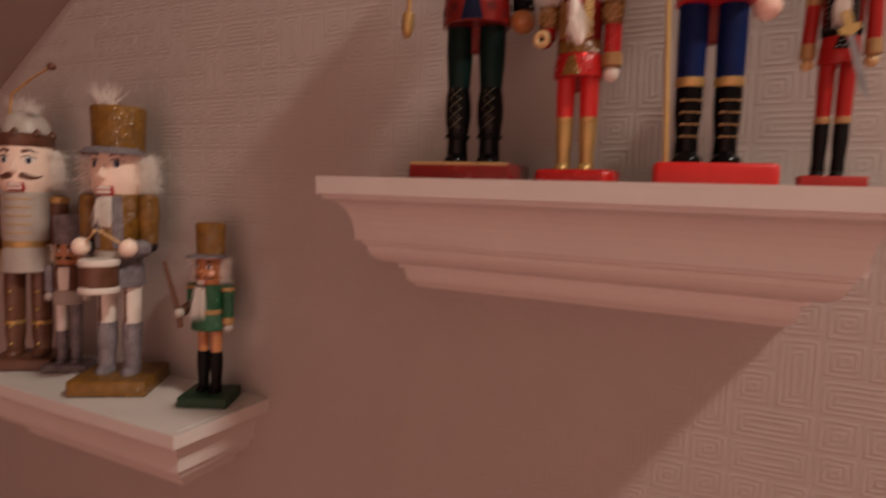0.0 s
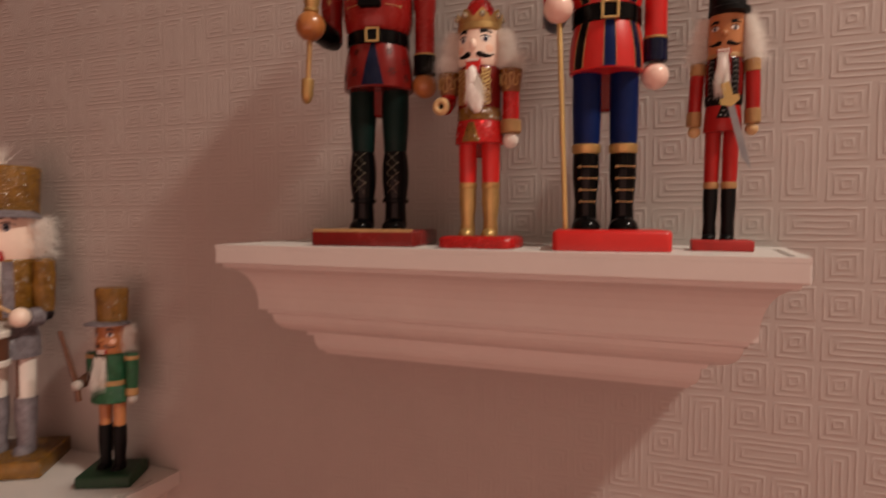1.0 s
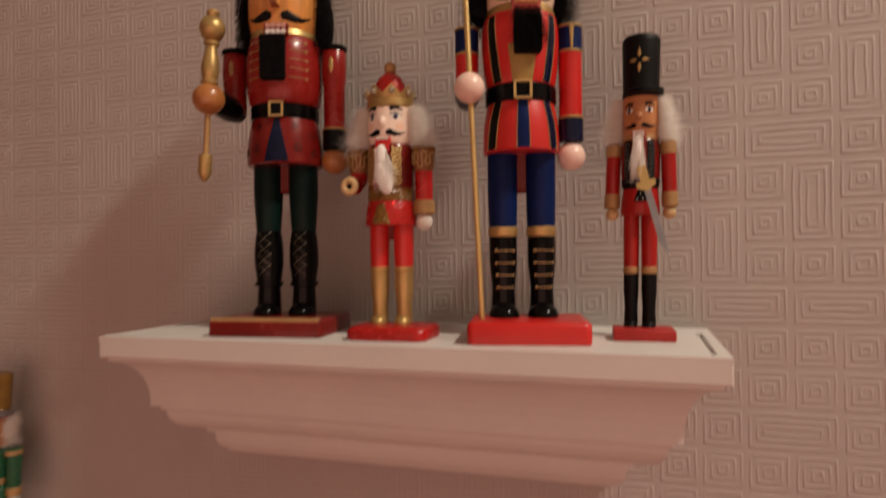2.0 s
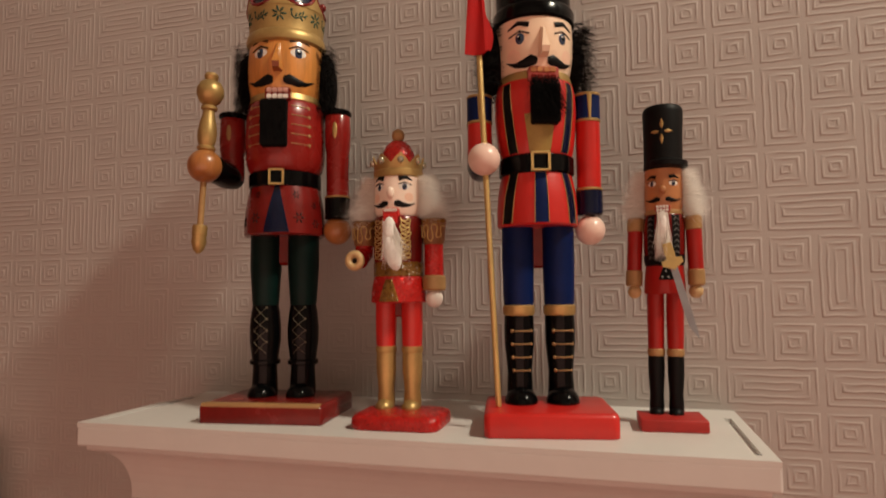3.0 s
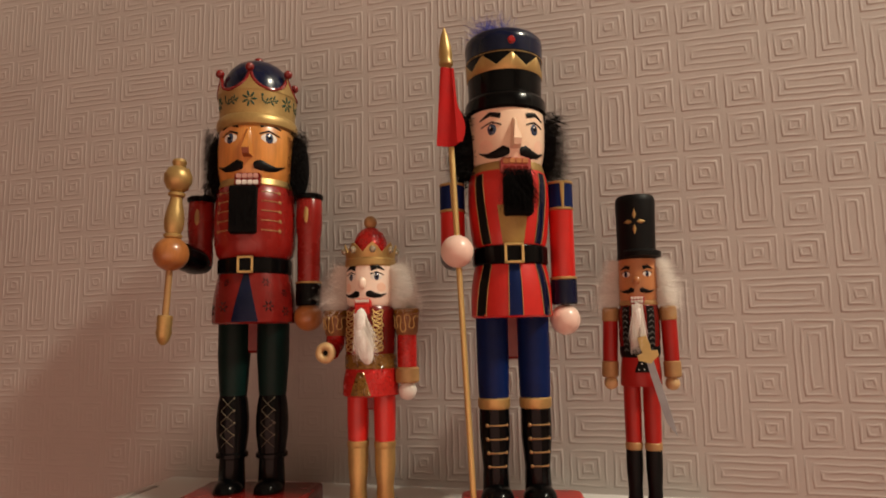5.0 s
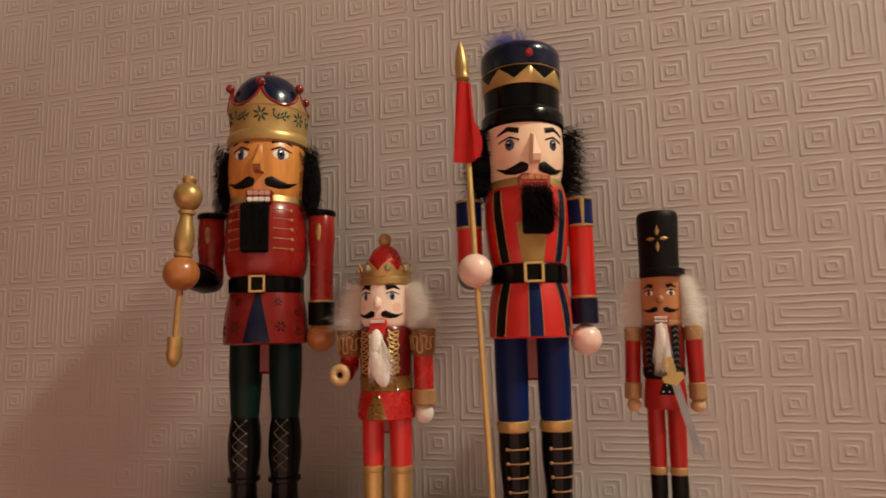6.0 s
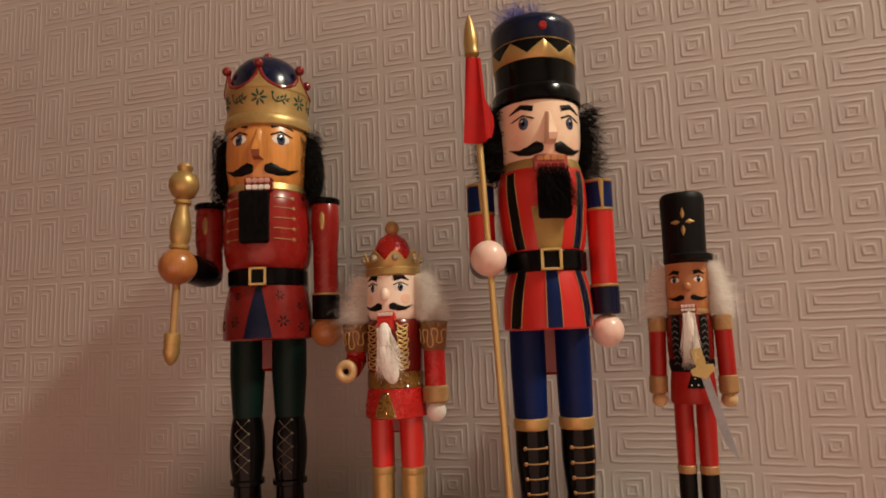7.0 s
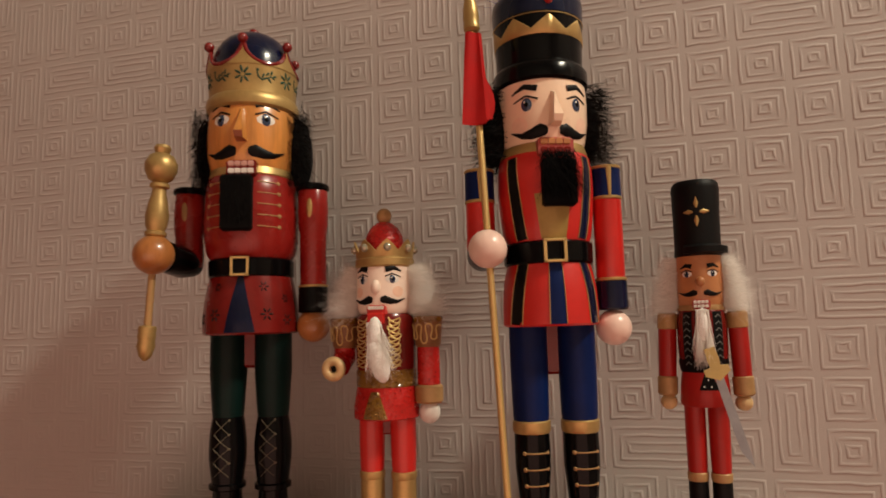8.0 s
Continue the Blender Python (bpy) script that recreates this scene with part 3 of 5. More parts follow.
def side_hair(d, n, r, z0, z1, length, w, mat, spread=1.0, droop=0.5, at=(0, 0), core=None, curl=0.5):
    """Hair that stands off both sides and the back of a head."""
    if core:
        for s in (-1, 1):
            d.ball((at[0] + s * r * 1.0, at[1] + r * 0.3, (z0 + z1) / 2), r * (0.54 if core == "fur_black" else 0.46), core, 0.62 if core == "fur_black" else 0.75, 1.2, (z1 - z0) / (r * 0.84) * (0.78 if core == "fur_black" else 0.95), seg=18)
        d.ball((at[0], at[1] + r * 0.5, (z0 + z1) / 2), r * 0.8, core, 1.0, 0.75, (z1 - z0) / (r * 1.6), seg=18)
    for _ in range(n):
        s = d.rnd.choice((-1, 1))
        a = d.rnd.uniform(radians(62), radians(165))
        z = d.rnd.uniform(z0, z1)
        x, y = math.sin(a) * s, -math.cos(a)
        k = r * d.rnd.uniform(0.95, 1.3)
        d.strand((at[0] + x * k, at[1] + y * k, z), (x * spread + d.rnd.uniform(-.5, .5), y * spread * 0.7 + d.rnd.uniform(-.5, .5), d.rnd.uniform(-0.7, 0.5)),
                 length * d.rnd.uniform(0.5, 1.15), w, mat, droop, curl)


def soft_hair(d, n, r, z0, z1, length):
    """Fine white hair, combed out from the hat's rim and longest at the cheeks."""
    for s in (-1, 1):
        d.ball((s * r * 0.95, r * 0.35, (z0 + z1) / 2), r * 0.36, "fur_core", 0.8, 1.2, (z1 - z0) / (r * 0.95), seg=18)
    d.ball((0, r * 0.5, (z0 + z1) / 2), r * 0.8, "fur_core", 1.0, 0.75, (z1 - z0) / (r * 1.6), seg=18)
    for _ in range(n):
        s = d.rnd.choice((-1, 1))
        a = radians(d.rnd.uniform(66, 160))
        q = d.rnd.random()
        x, y = math.sin(a) * s, -math.cos(a)
        k = r * d.rnd.uniform(0.92, 1.2)
        reach = length * (0.55 + 0.6 * (1 - q)) * d.rnd.uniform(0.45, 1.1) * (1.5 if d.rnd.random() < 0.05 else 1)
        d.strand((x * k, y * k, z0 + (z1 - z0) * q), (x + d.rnd.uniform(-.35, .35), y * 0.7 + d.rnd.uniform(-.4, .4), d.rnd.uniform(-0.55, 0.45)),
                 reach, 0.00012, "fur_white", 0.15, 0.9)


def beard(d, n, c, w, z0, length, wd, mat, lean=0.0, depth=0.006):
    for _ in range(n):
        u = d.rnd.uniform(-1, 1)
        d.strand((c[0] + u * w, c[1] - d.rnd.uniform(0, depth), z0 - d.rnd.uniform(0, length * 0.3)),
                 (u * 0.12 + lean + d.rnd.uniform(-.1, .1), -0.12 + d.rnd.uniform(-.1, .1), -1), length * d.rnd.uniform(0.6, 1.0), wd, mat, 0.1, 0.18)


def turn_z(a):
    return pose(0, 0, 0, 0, 0, a)


def tall_king():
    d = Model(3)
    d.base = pose(0.004, -0.014, 0, 0, 0, 7)
    d.slab(0.119, 0.094, 0.018, "dark_red", bevel=0.0032, corner=0.003)
    d.box((-0.0572, -0.0467, 0.0148), (0.0572, -0.0400, 0.0190), "tan")
    d.base = turn_z(12)
    z0 = 0.018
    for x in (-0.0195, 0.0195):
        bp = leg(d, x, "black", None, "green", z0, 0.108, 0.182, 0.0130, 0.0156, 0.0156, 0.0145, pinch=0.82)
        d.lathe([(0.0137, 0.048), (0.0152, 0.049), (0.0152, 0.0525), (0.0137, 0.0535)], "black", at=(x, 0, 0), seg=28)
        for k in range(4):
            za = 0.060 + k * 0.0115
            d.stroke(bp, (x, 0, 0), [(-0.007, za, 0.0002), (0.006, za + 0.011, 0.00025)], "lace", 0.0005)
            d.stroke(bp, (x, 0, 0), [(-0.007, za + 0.011, 0.0002), (0.006, za, 0.00025)], "lace", 0.0005)
            d.spot(bp, (x, 0, 0), 0.0065, za + 0.011, 0.0011, 0.0011, "lace", 0.0009, seg=10)
    d.box((-0.006, -0.004, 0.148), (0.008, 0.012, 0.182), "dark_red")
    d.base = turn_z(17)
    skirt = [(0.0385, 0.1765), (0.0402, 0.178), (0.0402, 0.190), (0.0392, 0.203), (0.0372, 0.215), (0.0345, 0.227)]
    d.lathe(skirt, "dark_red", seg=48)
    for k in range(25):
        s = k / 24
        d.stroke(skirt, (0, 0, 0), [((-0.5 + s) * 0.024, 0.1785, 0.0007), ((-0.5 + s) * 0.004, 0.226, 0.0003)], "navy", 0.0007)
    for u, z, k in ((0.0225, 0.193, 1.0), (0.0205, 0.216, 0.8), (-0.0225, 0.193, 1.0), (-0.022, 0.216, 0.7), (0.042, 0.188, 0.9), (0.041, 0.206, 0.7), (-0.042, 0.19, 0.9)):
        for j in range(6):
            a = math.pi * j / 3
            d.spot(skirt, (0, 0, 0), u + 0.0036 * k * math.cos(a), z + 0.0036 * k * math.sin(a), 0.0022 * k, 0.0008 * k, "matt_black", 0.0006, seg=10, tilt=a)
    belt = disc_row(0.0362, 0.2245, 0.2405)
    d.lathe(belt, "black", seg=48)
    d.box((-0.0078, -0.0395, 0.2245), (0.0078, -0.0345, 0.2405), "black")
    for a, b, c, e in ((-0.0075, 0.0075, 0.2385, 0.2405), (-0.0075, 0.0075, 0.2245, 0.2265), (-0.0075, -0.0055, 0.2245, 0.2405), (0.0055, 0.0075, 0.2245, 0.2405)):
        d.box((a, -0.0408, c), (b, -0.0375, e), "gold_cord")
    chest = [(0.0345, 0.2405), (0.0375, 0.245), (0.0397, 0.256), (0.0403, 0.275), (0.0395, 0.295), (0.0375, 0.309), (0.035, 0.3125)]
    d.lathe(chest, "king_red", seg=48)
    d.lathe([(0.036, 0.3105), (0.0368, 0.312), (0.0352, 0.318), (0.034, 0.318)], "gold", seg=48)
    for s in (-1, 1):
        for k in range(5):
            z = 0.266 + k * 0.0095
            d.stroke(chest, (0, 0, 0), [(s * 0.014, z, 0.0005), (s * 0.033, z - 0.0006, 0.0005)], "tan", 0.0006)
            d.spot(chest, (0, 0, 0), s * 0.0335, z - 0.0006, 0.0020, 0.0018, "tan", 0.0008, seg=12)
    d.base = turn_z(18)
    head = [(0.0320, 0.312), (0.0358, 0.319), (0.0383, 0.332), (0.0388, 0.350), (0.0375, 0.368), (0.034, 0.379)]
    d.lathe(head, "wood", seg=48)
    face(d, head, (0, 0, 0), 0.3575, 0.3225, 0.0382, "wood", 0.0200, blush=False, drop=0.17, whites=0.9)
    nose(d, (0, 0, 0), 0.355, 0.0388, 0.028, "wood", "nose_shade")
    jaw(d, (0, 0, 0), 0.3150, 0.0378, 0.0125, lip="dark_red", upper="rosy_teeth")
    d.box((-0.0160, -0.0445, 0.2615), (0.0095, -0.034, 0.3085), "fur_black")
    fur(d, 260, lambda r: (r.uniform(-0.0158, 0.0093), -0.0445, r.uniform(0.270, 0.309)), lambda r: (r.uniform(-.2, .2), r.uniform(-.25, 0.0), -1), 0.006, 0.0004, "fur_black", 0.1, 0.3)
    side_hair(d, 6500, 0.0385, 0.304, 0.372, 0.0110, 0.0003, "fur_black", 0.45, 1.6, core="fur_black", curl=0.4)
    d.base = turn_z(18) @ pose(0, 0, 0.004)
    # crown with scallops, red beading and a blue dome
    crown = [(0.0375, 0.366), (0.0398, 0.368), (0.0405, 0.3725), (0.0395, 0.377), (0.0378, 0.379), (0.0378, 0.384), (0.0385, 0.394), (0.0396, 0.403), (0.0398, 0.4045)]
    d.lathe(crown, "gold", seg=48)
    seg, tips = 96, 6
    verts, faces = [], []
    rim = []
    for i in range(seg):
        a = 2 * math.pi * i / seg
        v = abs(((i * tips / seg) % 1.0) * 2 - 1)
        h = 0.4035 + 0.0190 * (1 - (1 - v ** 2.2) ** 0.62)
        for r, z in ((0.0400, 0.402), (0.0402 - (h - 0.405) * 0.10, h), (0.0374 - (h - 0.405) * 0.10, h), (0.0365, 0.402)):
            verts.append((r * math.sin(a), -r * math.cos(a), z))
        rim.append(((0.0390 - (h - 0.405) * 0.10) * math.sin(a), -(0.0390 - (h - 0.405) * 0.10) * math.cos(a), h))
    for i in range(seg):
        k = (i + 1) % seg
        for j in range(3):
            faces.append((i * 4 + j, k * 4 + j, k * 4 + j + 1, i * 4 + j + 1))
    d.add(verts, faces, "gold")
    d.tube(rim + rim[:1], 0.0019, "crown_red", seg=8)
    for k in range(tips):
        a = 2 * math.pi * k / tips
        d.ball((0.0392 * math.sin(a), -0.0392 * math.cos(a), 0.4245), 0.0045, "crown_red", seg=14)
    d.lathe([(0.0364 * math.cos(math.pi / 2 * k / 8) ** 0.8 + 0.0005, 0.404 + 0.0395 * math.sin(math.pi / 2 * k / 8)) for k in range(9)], "navy", seg=40)
    d.ball((0, 0, 0.4460), 0.0050, "crown_red", seg=14)
    for k in range(6):
        u = (k - 2.5) * 0.021 + 0.0105
        if k % 2 == 0:
            for j in range(7):
                a = math.pi * 2 * j / 7
                d.spot(crown, (0, 0, 0), u + 0.0048 * math.cos(a), 0.3925 + 0.0048 * math.sin(a), 0.0034, 0.0012, "moss", 0.0005, seg=10, tilt=a)
        else:
            d.stroke(crown, (0, 0, 0), [(u - 0.0085, 0.3965, 0.0006), (u - 0.0075, 0.3915, 0.0008), (u - 0.004, 0.3890, 0.0009), (u, 0.3905, 0.0008), (u + 0.004, 0.3925, 0.0008), (u + 0.008, 0.3905, 0.0005)], "moss", 0.0004)
            d.spot(crown, (0, 0, 0), u - 0.0080, 0.3972, 0.0014, 0.0014, "moss", 0.0005, seg=10)
            for e, h, tl in ((-0.003, 0.3925, 1.1), (0.001, 0.3942, 0.8), (0.0045, 0.3955, 1.3), (0.003, 0.3890, -0.8), (0.0075, 0.3930, 0.4)):
                d.spot(crown, (0, 0, 0), u + e, h, 0.0024, 0.0010, "moss", 0.0005, seg=10, tilt=tl)
    d.base = turn_z(12)
    # hanging arm
    x = 0.0545
    sleeve = [(0.0105, 0.216), (0.0112, 0.219), (0.0115, 0.262), (0.0125, 0.268), (0.0132, 0.282), (0.0125, 0.301), (0.011, 0.3035)]
    d.lathe(sleeve, "king_red", at=(x, 0, 0), seg=28)
    d.lathe(disc_row(0.0142, 0.3005, 0.3065), "black", at=(x, 0, 0), seg=28)
    d.spot(sleeve, (x, 0, 0), 0.0, 0.284, 0.0025, 0.0085, "gold", 0.0008)
    d.lathe(disc_row(0.0128, 0.1935, 0.217), "black", at=(x, 0, 0), seg=28)
    d.lathe(disc_row(0.0131, 0.2155, 0.2175, 0.0004), "gold", at=(x, 0, 0), seg=28)
    d.ball((x, 0, 0.1825), 0.0142, "hand_wood", 1, 1, 1)
    # raised arm with the sceptre
    x = -0.0565
    sleeve = [(0.0115, 0.236), (0.0125, 0.245), (0.0118, 0.262), (0.0128, 0.268), (0.0132, 0.282), (0.0125, 0.301), (0.011, 0.3035)]
    d.lathe(sleeve, "king_red", at=(x, 0, 0), seg=28)
    d.lathe(disc_row(0.0142, 0.3005, 0.3065), "black", at=(x, 0, 0), seg=28)
    d.spot(sleeve, (x, 0, 0), 0.001, 0.284, 0.0025, 0.0085, "tan", 0.0008)
    d.tube([(x, 0.006, 0.240), (x - 0.002, -0.01, 0.240), (x - 0.006, -0.032, 0.243)], [0.0115, 0.0135, 0.0130], "black", seg=24)
    fx, fy, fz = -0.066, -0.044, 0.2435
    d.ball((fx, fy, fz), 0.0163, "hand_wood")
    lean = Matrix.Translation((fx, fy, fz)) @ pose(0, 0, 0, 0, 3.5, 0)
    d.lathe([(0.0030, -0.072), (0.0030, -0.012), (0.0035, 0.0)], "tan", m=lean, seg=18)
    d.lathe([(0.0015, -0.0855), (0.0048, -0.082), (0.0072, -0.074), (0.0064, -0.069), (0.0068, -0.0675), (0.0072, -0.0655), (0.0066, -0.063), (0.0072, -0.061), (0.0066, -0.058), (0.003, -0.0575)], "gold", m=lean, seg=24)
    d.lathe([(0.0070, 0.0145), (0.0085, 0.016), (0.0085, 0.0185), (0.0068, 0.0195), (0.0085, 0.024), (0.0092, 0.032), (0.0078, 0.042), (0.0058, 0.050), (0.0055, 0.0545),
             (0.0078, 0.056), (0.0078, 0.0585), (0.0055, 0.060), (0.0095, 0.0625), (0.0128, 0.070), (0.0128, 0.076), (0.0095, 0.0825), (0.0055, 0.0845), (0.0062, 0.0865),
             (0.0068, 0.089), (0.0055, 0.0915), (0.0025, 0.0925)], "gold", m=lean, seg=28)
    return d.finish("nutcracker_king", pose(0.1665, -0.108, SHELF), "large dark red nutcracker king with gold crown and sceptre", "nutcracker", "nutcrackers on the white shelf")


def tall_soldier():
    d = Model(4)
    d.base = pose(0.008, -0.018, 0, 0, 0, 10.5)
    d.slab(0.109, 0.094, 0.020, "bright_red", bevel=0.0035, corner=0.006)
    d.base = turn_z(14)
    for x in (-0.0185, 0.0185):
        bp = leg(d, x, "black", "gold", "blue", 0.020, 0.1065, 0.182, 0.0120, 0.0136, 0.0145, 0.0155, 0.0095)
        for k in range(4):
            z = 0.048 + k * 0.0118
            d.stroke(bp, (x, 0, 0), [(-0.007, z, 0.0006), (0.0105, z, 0.0006)], "tan", 0.0006)
            d.spot(bp, (x, 0, 0), -0.0078, z, 0.0018, 0.0017, "tan", 0.0009, seg=10)
            d.spot(bp, (x, 0, 0), 0.0112, z, 0.0012, 0.0015, "tan", 0.0009, seg=10)
    d.box((-0.006, -0.002, 0.140), (0.006, 0.012, 0.182), "dark_red")
    skirt = [(0.0350, 0.177), (0.0367, 0.1785), (0.0367, 0.193), (0.0360, 0.205), (0.0342, 0.216), (0.0318, 0.226)]
    d.lathe(skirt, "bright_red", seg=48)

    def stripe(prof, u0, u1, z0, z1, w, mat, edge="tan"):
        d.stroke(prof, (0, 0, 0), [(u0, z0, w), (u1, z1, w * 0.86)], mat, 0.0004)
        for s in (-1, 1):
            d.stroke(prof, (0, 0, 0), [(u0 + s * w, z0, 0.0005), (u1 + s * w * 0.86, z1, 0.0004)], edge, 0.0007)
    stripe(skirt, 0.0, 0.0, 0.1785, 0.225, 0.0062, "blue")
    stripe(skirt, -0.034, -0.028, 0.1785, 0.225, 0.0062, "matt_black")
    stripe(skirt, 0.034, 0.028, 0.1785, 0.225, 0.0062, "navy")
    belt = disc_row(0.0345, 0.2235, 0.2405)
    d.lathe(belt, "black", seg=48)
    for a, b, c, e in ((-0.0085, 0.0085, 0.2390, 0.2410), (-0.0085, 0.0085, 0.2235, 0.2255), (-0.0085, -0.0063, 0.2235, 0.2410), (0.0063, 0.0085, 0.2235, 0.2410)):
        d.box((a, -0.0378, c), (b, -0.0330, e), "gold_cord")
    chest = [(0.0325, 0.2405), (0.0340, 0.245), (0.0358, 0.258), (0.0375, 0.280), (0.0373, 0.296), (0.0355, 0.306), (0.0335, 0.309)]
    d.lathe(chest, "bright_red", seg=48)
    d.lathe([(0.0342, 0.307), (0.0345, 0.3095), (0.0325, 0.3155), (0.031, 0.316)], "gold", seg=48)
    stripe(chest, -0.028, -0.033, 0.2415, 0.305, 0.0055, "matt_black")
    stripe(chest, 0.028, 0.033, 0.2415, 0.305, 0.0055, "navy")
    d.stroke(chest, (0, 0, 0), [(0.0, 0.2415, 0.0105), (0.0, 0.275, 0.0140)], "mustard", 0.0009)
    d.base = turn_z(20)
    head = [(0.0305, 0.312), (0.0335, 0.320), (0.0357, 0.333), (0.0362, 0.350), (0.0352, 0.366), (0.034, 0.374)]
    d.lathe(head, "skin", seg=48)
    face(d, head, (0, 0, 0), 0.3440, 0.3155, 0.0362, "skin", 0.0205, drop=0.20, whites=0)
    nose(d, (0, 0, 0), 0.3425, 0.0362, 0.027, "skin")
    # dark tooth colours put the mouth's shade into the paint
    jaw(d, (0, 0, 0), 0.3100, 0.0362, 0.0135, tooth="dark_red", upper="brown_wood", lip="blush_red")
    d.box((-0.0120, -0.0430, 0.2645), (0.0130, -0.033, 0.300), "fur_black")
    fur(d, 1500, lambda r: (r.uniform(-0.012, 0.012), r.uniform(-0.046, -0.040), r.uniform(0.277, 0.306)), lambda r: (r.uniform(-.55, .75), r.uniform(-.5, 0.1), -1), 0.014, 0.0002, "fur_black", 0.1, 0.8)
    fur(d, 160, lambda r: (r.uniform(-0.003, 0.010), r.uniform(-0.047, -0.042), r.uniform(0.284, 0.298)), lambda r: (r.uniform(.7, 1.2), r.uniform(-.4, 0.0), -1), 0.024, 0.0002, "fur_black", 0.3, 0.4)
    side_hair(d, 4500, 0.0370, 0.306, 0.366, 0.017, 0.0003, "fur_black", 1.2, 0.5, core="fur_black", curl=0.8)
    hat = [(0.0358, 0.3635), (0.0378, 0.3655), (0.0380, 0.3755), (0.0362, 0.3785), (0.0345, 0.3800), (0.0348, 0.392), (0.0355, 0.406), (0.0361, 0.4180)]
    d.lathe(hat, "black", seg=48)
    d.lathe([(0.0361, 0.4180), (0.0370, 0.430), (0.0364, 0.4360), (0.0332, 0.4396), (0.024, 0.4412), (0.001, 0.4416)], "navy", seg=48)
    # gold points round the hat
    verts, faces, n = [], [], 216
    for i in range(n):
        u = 2 * math.pi * 0.038 * i / n
        saw = abs(((i / 27.0) % 1.0) * 2 - 1)
        for z, lift in ((0.3995, 0.0001), (0.4000, 0.0005), (0.4038 + 0.0108 * saw, 0.0005), (0.4043 + 0.0110 * saw, 0.0001)):
            verts.append(d.on(hat, (0, 0, 0), u, z, lift))
    for i in range(n):
        k = (i + 1) % n
        for j in range(3):
            faces.append((i * 4 + j, k * 4 + j, k * 4 + j + 1, i * 4 + j + 1))
    d.add(verts, faces, "gold")
    d.stroke(hat, (0, 0, 0), [(k * 0.005, 0.4165, 0.0004) for k in range(-16, 17)], "gold", 0.0006)
    d.spot(hat, (0, 0, 0.0095), 0.0, 0.4172, 0.0042, 0.0044, "ruby", 0.0022)
    fur(d, 800, lambda r: (r.uniform(-0.020, 0.006), r.uniform(-0.02, 0.02), 0.4385), lambda r: (r.uniform(-1.1, .3), r.uniform(-.6, .6), 0.75), 0.026, 0.00025, "fur_blue", 0.35, 0.8)
    d.base = turn_z(14)
    x = 0.0485
    sleeve = [(0.0104, 0.211), (0.0110, 0.214), (0.0112, 0.276), (0.0112, 0.277)]
    d.lathe(sleeve, "bright_red", at=(x, 0, 0), seg=28)
    pad = disc_row(0.0116, 0.276, 0.301, 0.0008)
    for xx in (x, -0.052):
        d.lathe(pad, "blue", at=(xx, 0, 0), seg=28)
        d.lathe(disc_row(0.0121, 0.299, 0.3015, 0.0005), "gold", at=(xx, 0, 0), seg=28)
        d.lathe(disc_row(0.0121, 0.2745, 0.277, 0.0005), "gold", at=(xx, 0, 0), seg=28)
        d.stroke(pad, (xx, 0, 0), [(0.0, 0.277, 0.0011), (0.0, 0.30, 0.0022)], "gold", 0.0005)
    d.lathe(disc_row(0.0120, 0.1880, 0.2115), "navy", at=(x, 0, 0), seg=28)
    d.lathe(disc_row(0.0122, 0.2105, 0.2130, 0.0005), "gold", at=(x, 0, 0), seg=28)
    d.ball((x, 0, 0.1745), 0.0138, "pink")
    x = -0.052
    d.lathe([(0.0105, 0.228), (0.0114, 0.232), (0.0112, 0.277)], "bright_red", at=(x, 0, 0), seg=28)
    d.tube([(x, 0.004, 0.232), (x, -0.012, 0.232), (x + 0.001, -0.026, 0.2335)], [0.0105, 0.0122, 0.0118], "navy", seg=24)
    f = Vector((-0.0495, -0.036, 0.2345))
    d.ball(f, 0.0143, "pink")
    # lance with a gold point and a folded red pennant
    top, foot = Vector((-0.0555, -0.0365, 0.402)), Vector((-0.040, -0.031, 0.0205))
    d.tube([foot, top], 0.0026, "gold_cord", seg=12)
    ax = (top - foot).normalized().to_track_quat("Z", "Y").to_matrix().to_4x4()
    d.lathe([(0.0045, -0.001), (0.0062, 0.001), (0.0062, 0.004), (0.0056, 0.006), (0.0062, 0.010), (0.0055, 0.018), (0.0035, 0.028), (0.0006, 0.036)], "gold", at=top, m=ax, seg=24)
    verts, faces, nu, nv = [], [], 14, 10
    for side in (0.0, 0.0012):
        for j in range(nv + 1):
            s = j / nv
            for i in range(nu + 1):
                u = i / nu
                z = 0.399 - s * (0.072 - 0.03 * max(0, u - 0.55))
                half = 0.0055 + 0.0045 * s
                if u < 0.7:
                    px = top.x - half + u / 0.7 * (half * 2)
                    py = top.y - 0.0045 - 0.0015 * math.sin(u * 9 + s * 2)
                else:
                    px = top.x + half + (u - 0.7) / 0.3 * 0.006 * max(0.0, math.sin((s - 0.45) / 0.55 * 2.7))
                    py = top.y - 0.004 + (u - 0.7) / 0.3 * 0.012
                    z = z - 0.018 * s * (u - 0.7)
                verts.append((px + side, py + side, z))
    n = (nv + 1) * (nu + 1)
    for j in range(nv):
        for i in range(nu):
            a = j * (nu + 1) + i
            q = (a, a + 1, a + nu + 2, a + nu + 1)
            faces.append(q)
            faces.append(tuple(n + k for k in q[::-1]))
    d.add(verts, faces, "cloth")
    return d.finish("nutcracker_soldier", pose(0.424, -0.102, SHELF), "large red and blue nutcracker guard with hat and lance", "nutcracker", "nutcrackers on the white shelf")


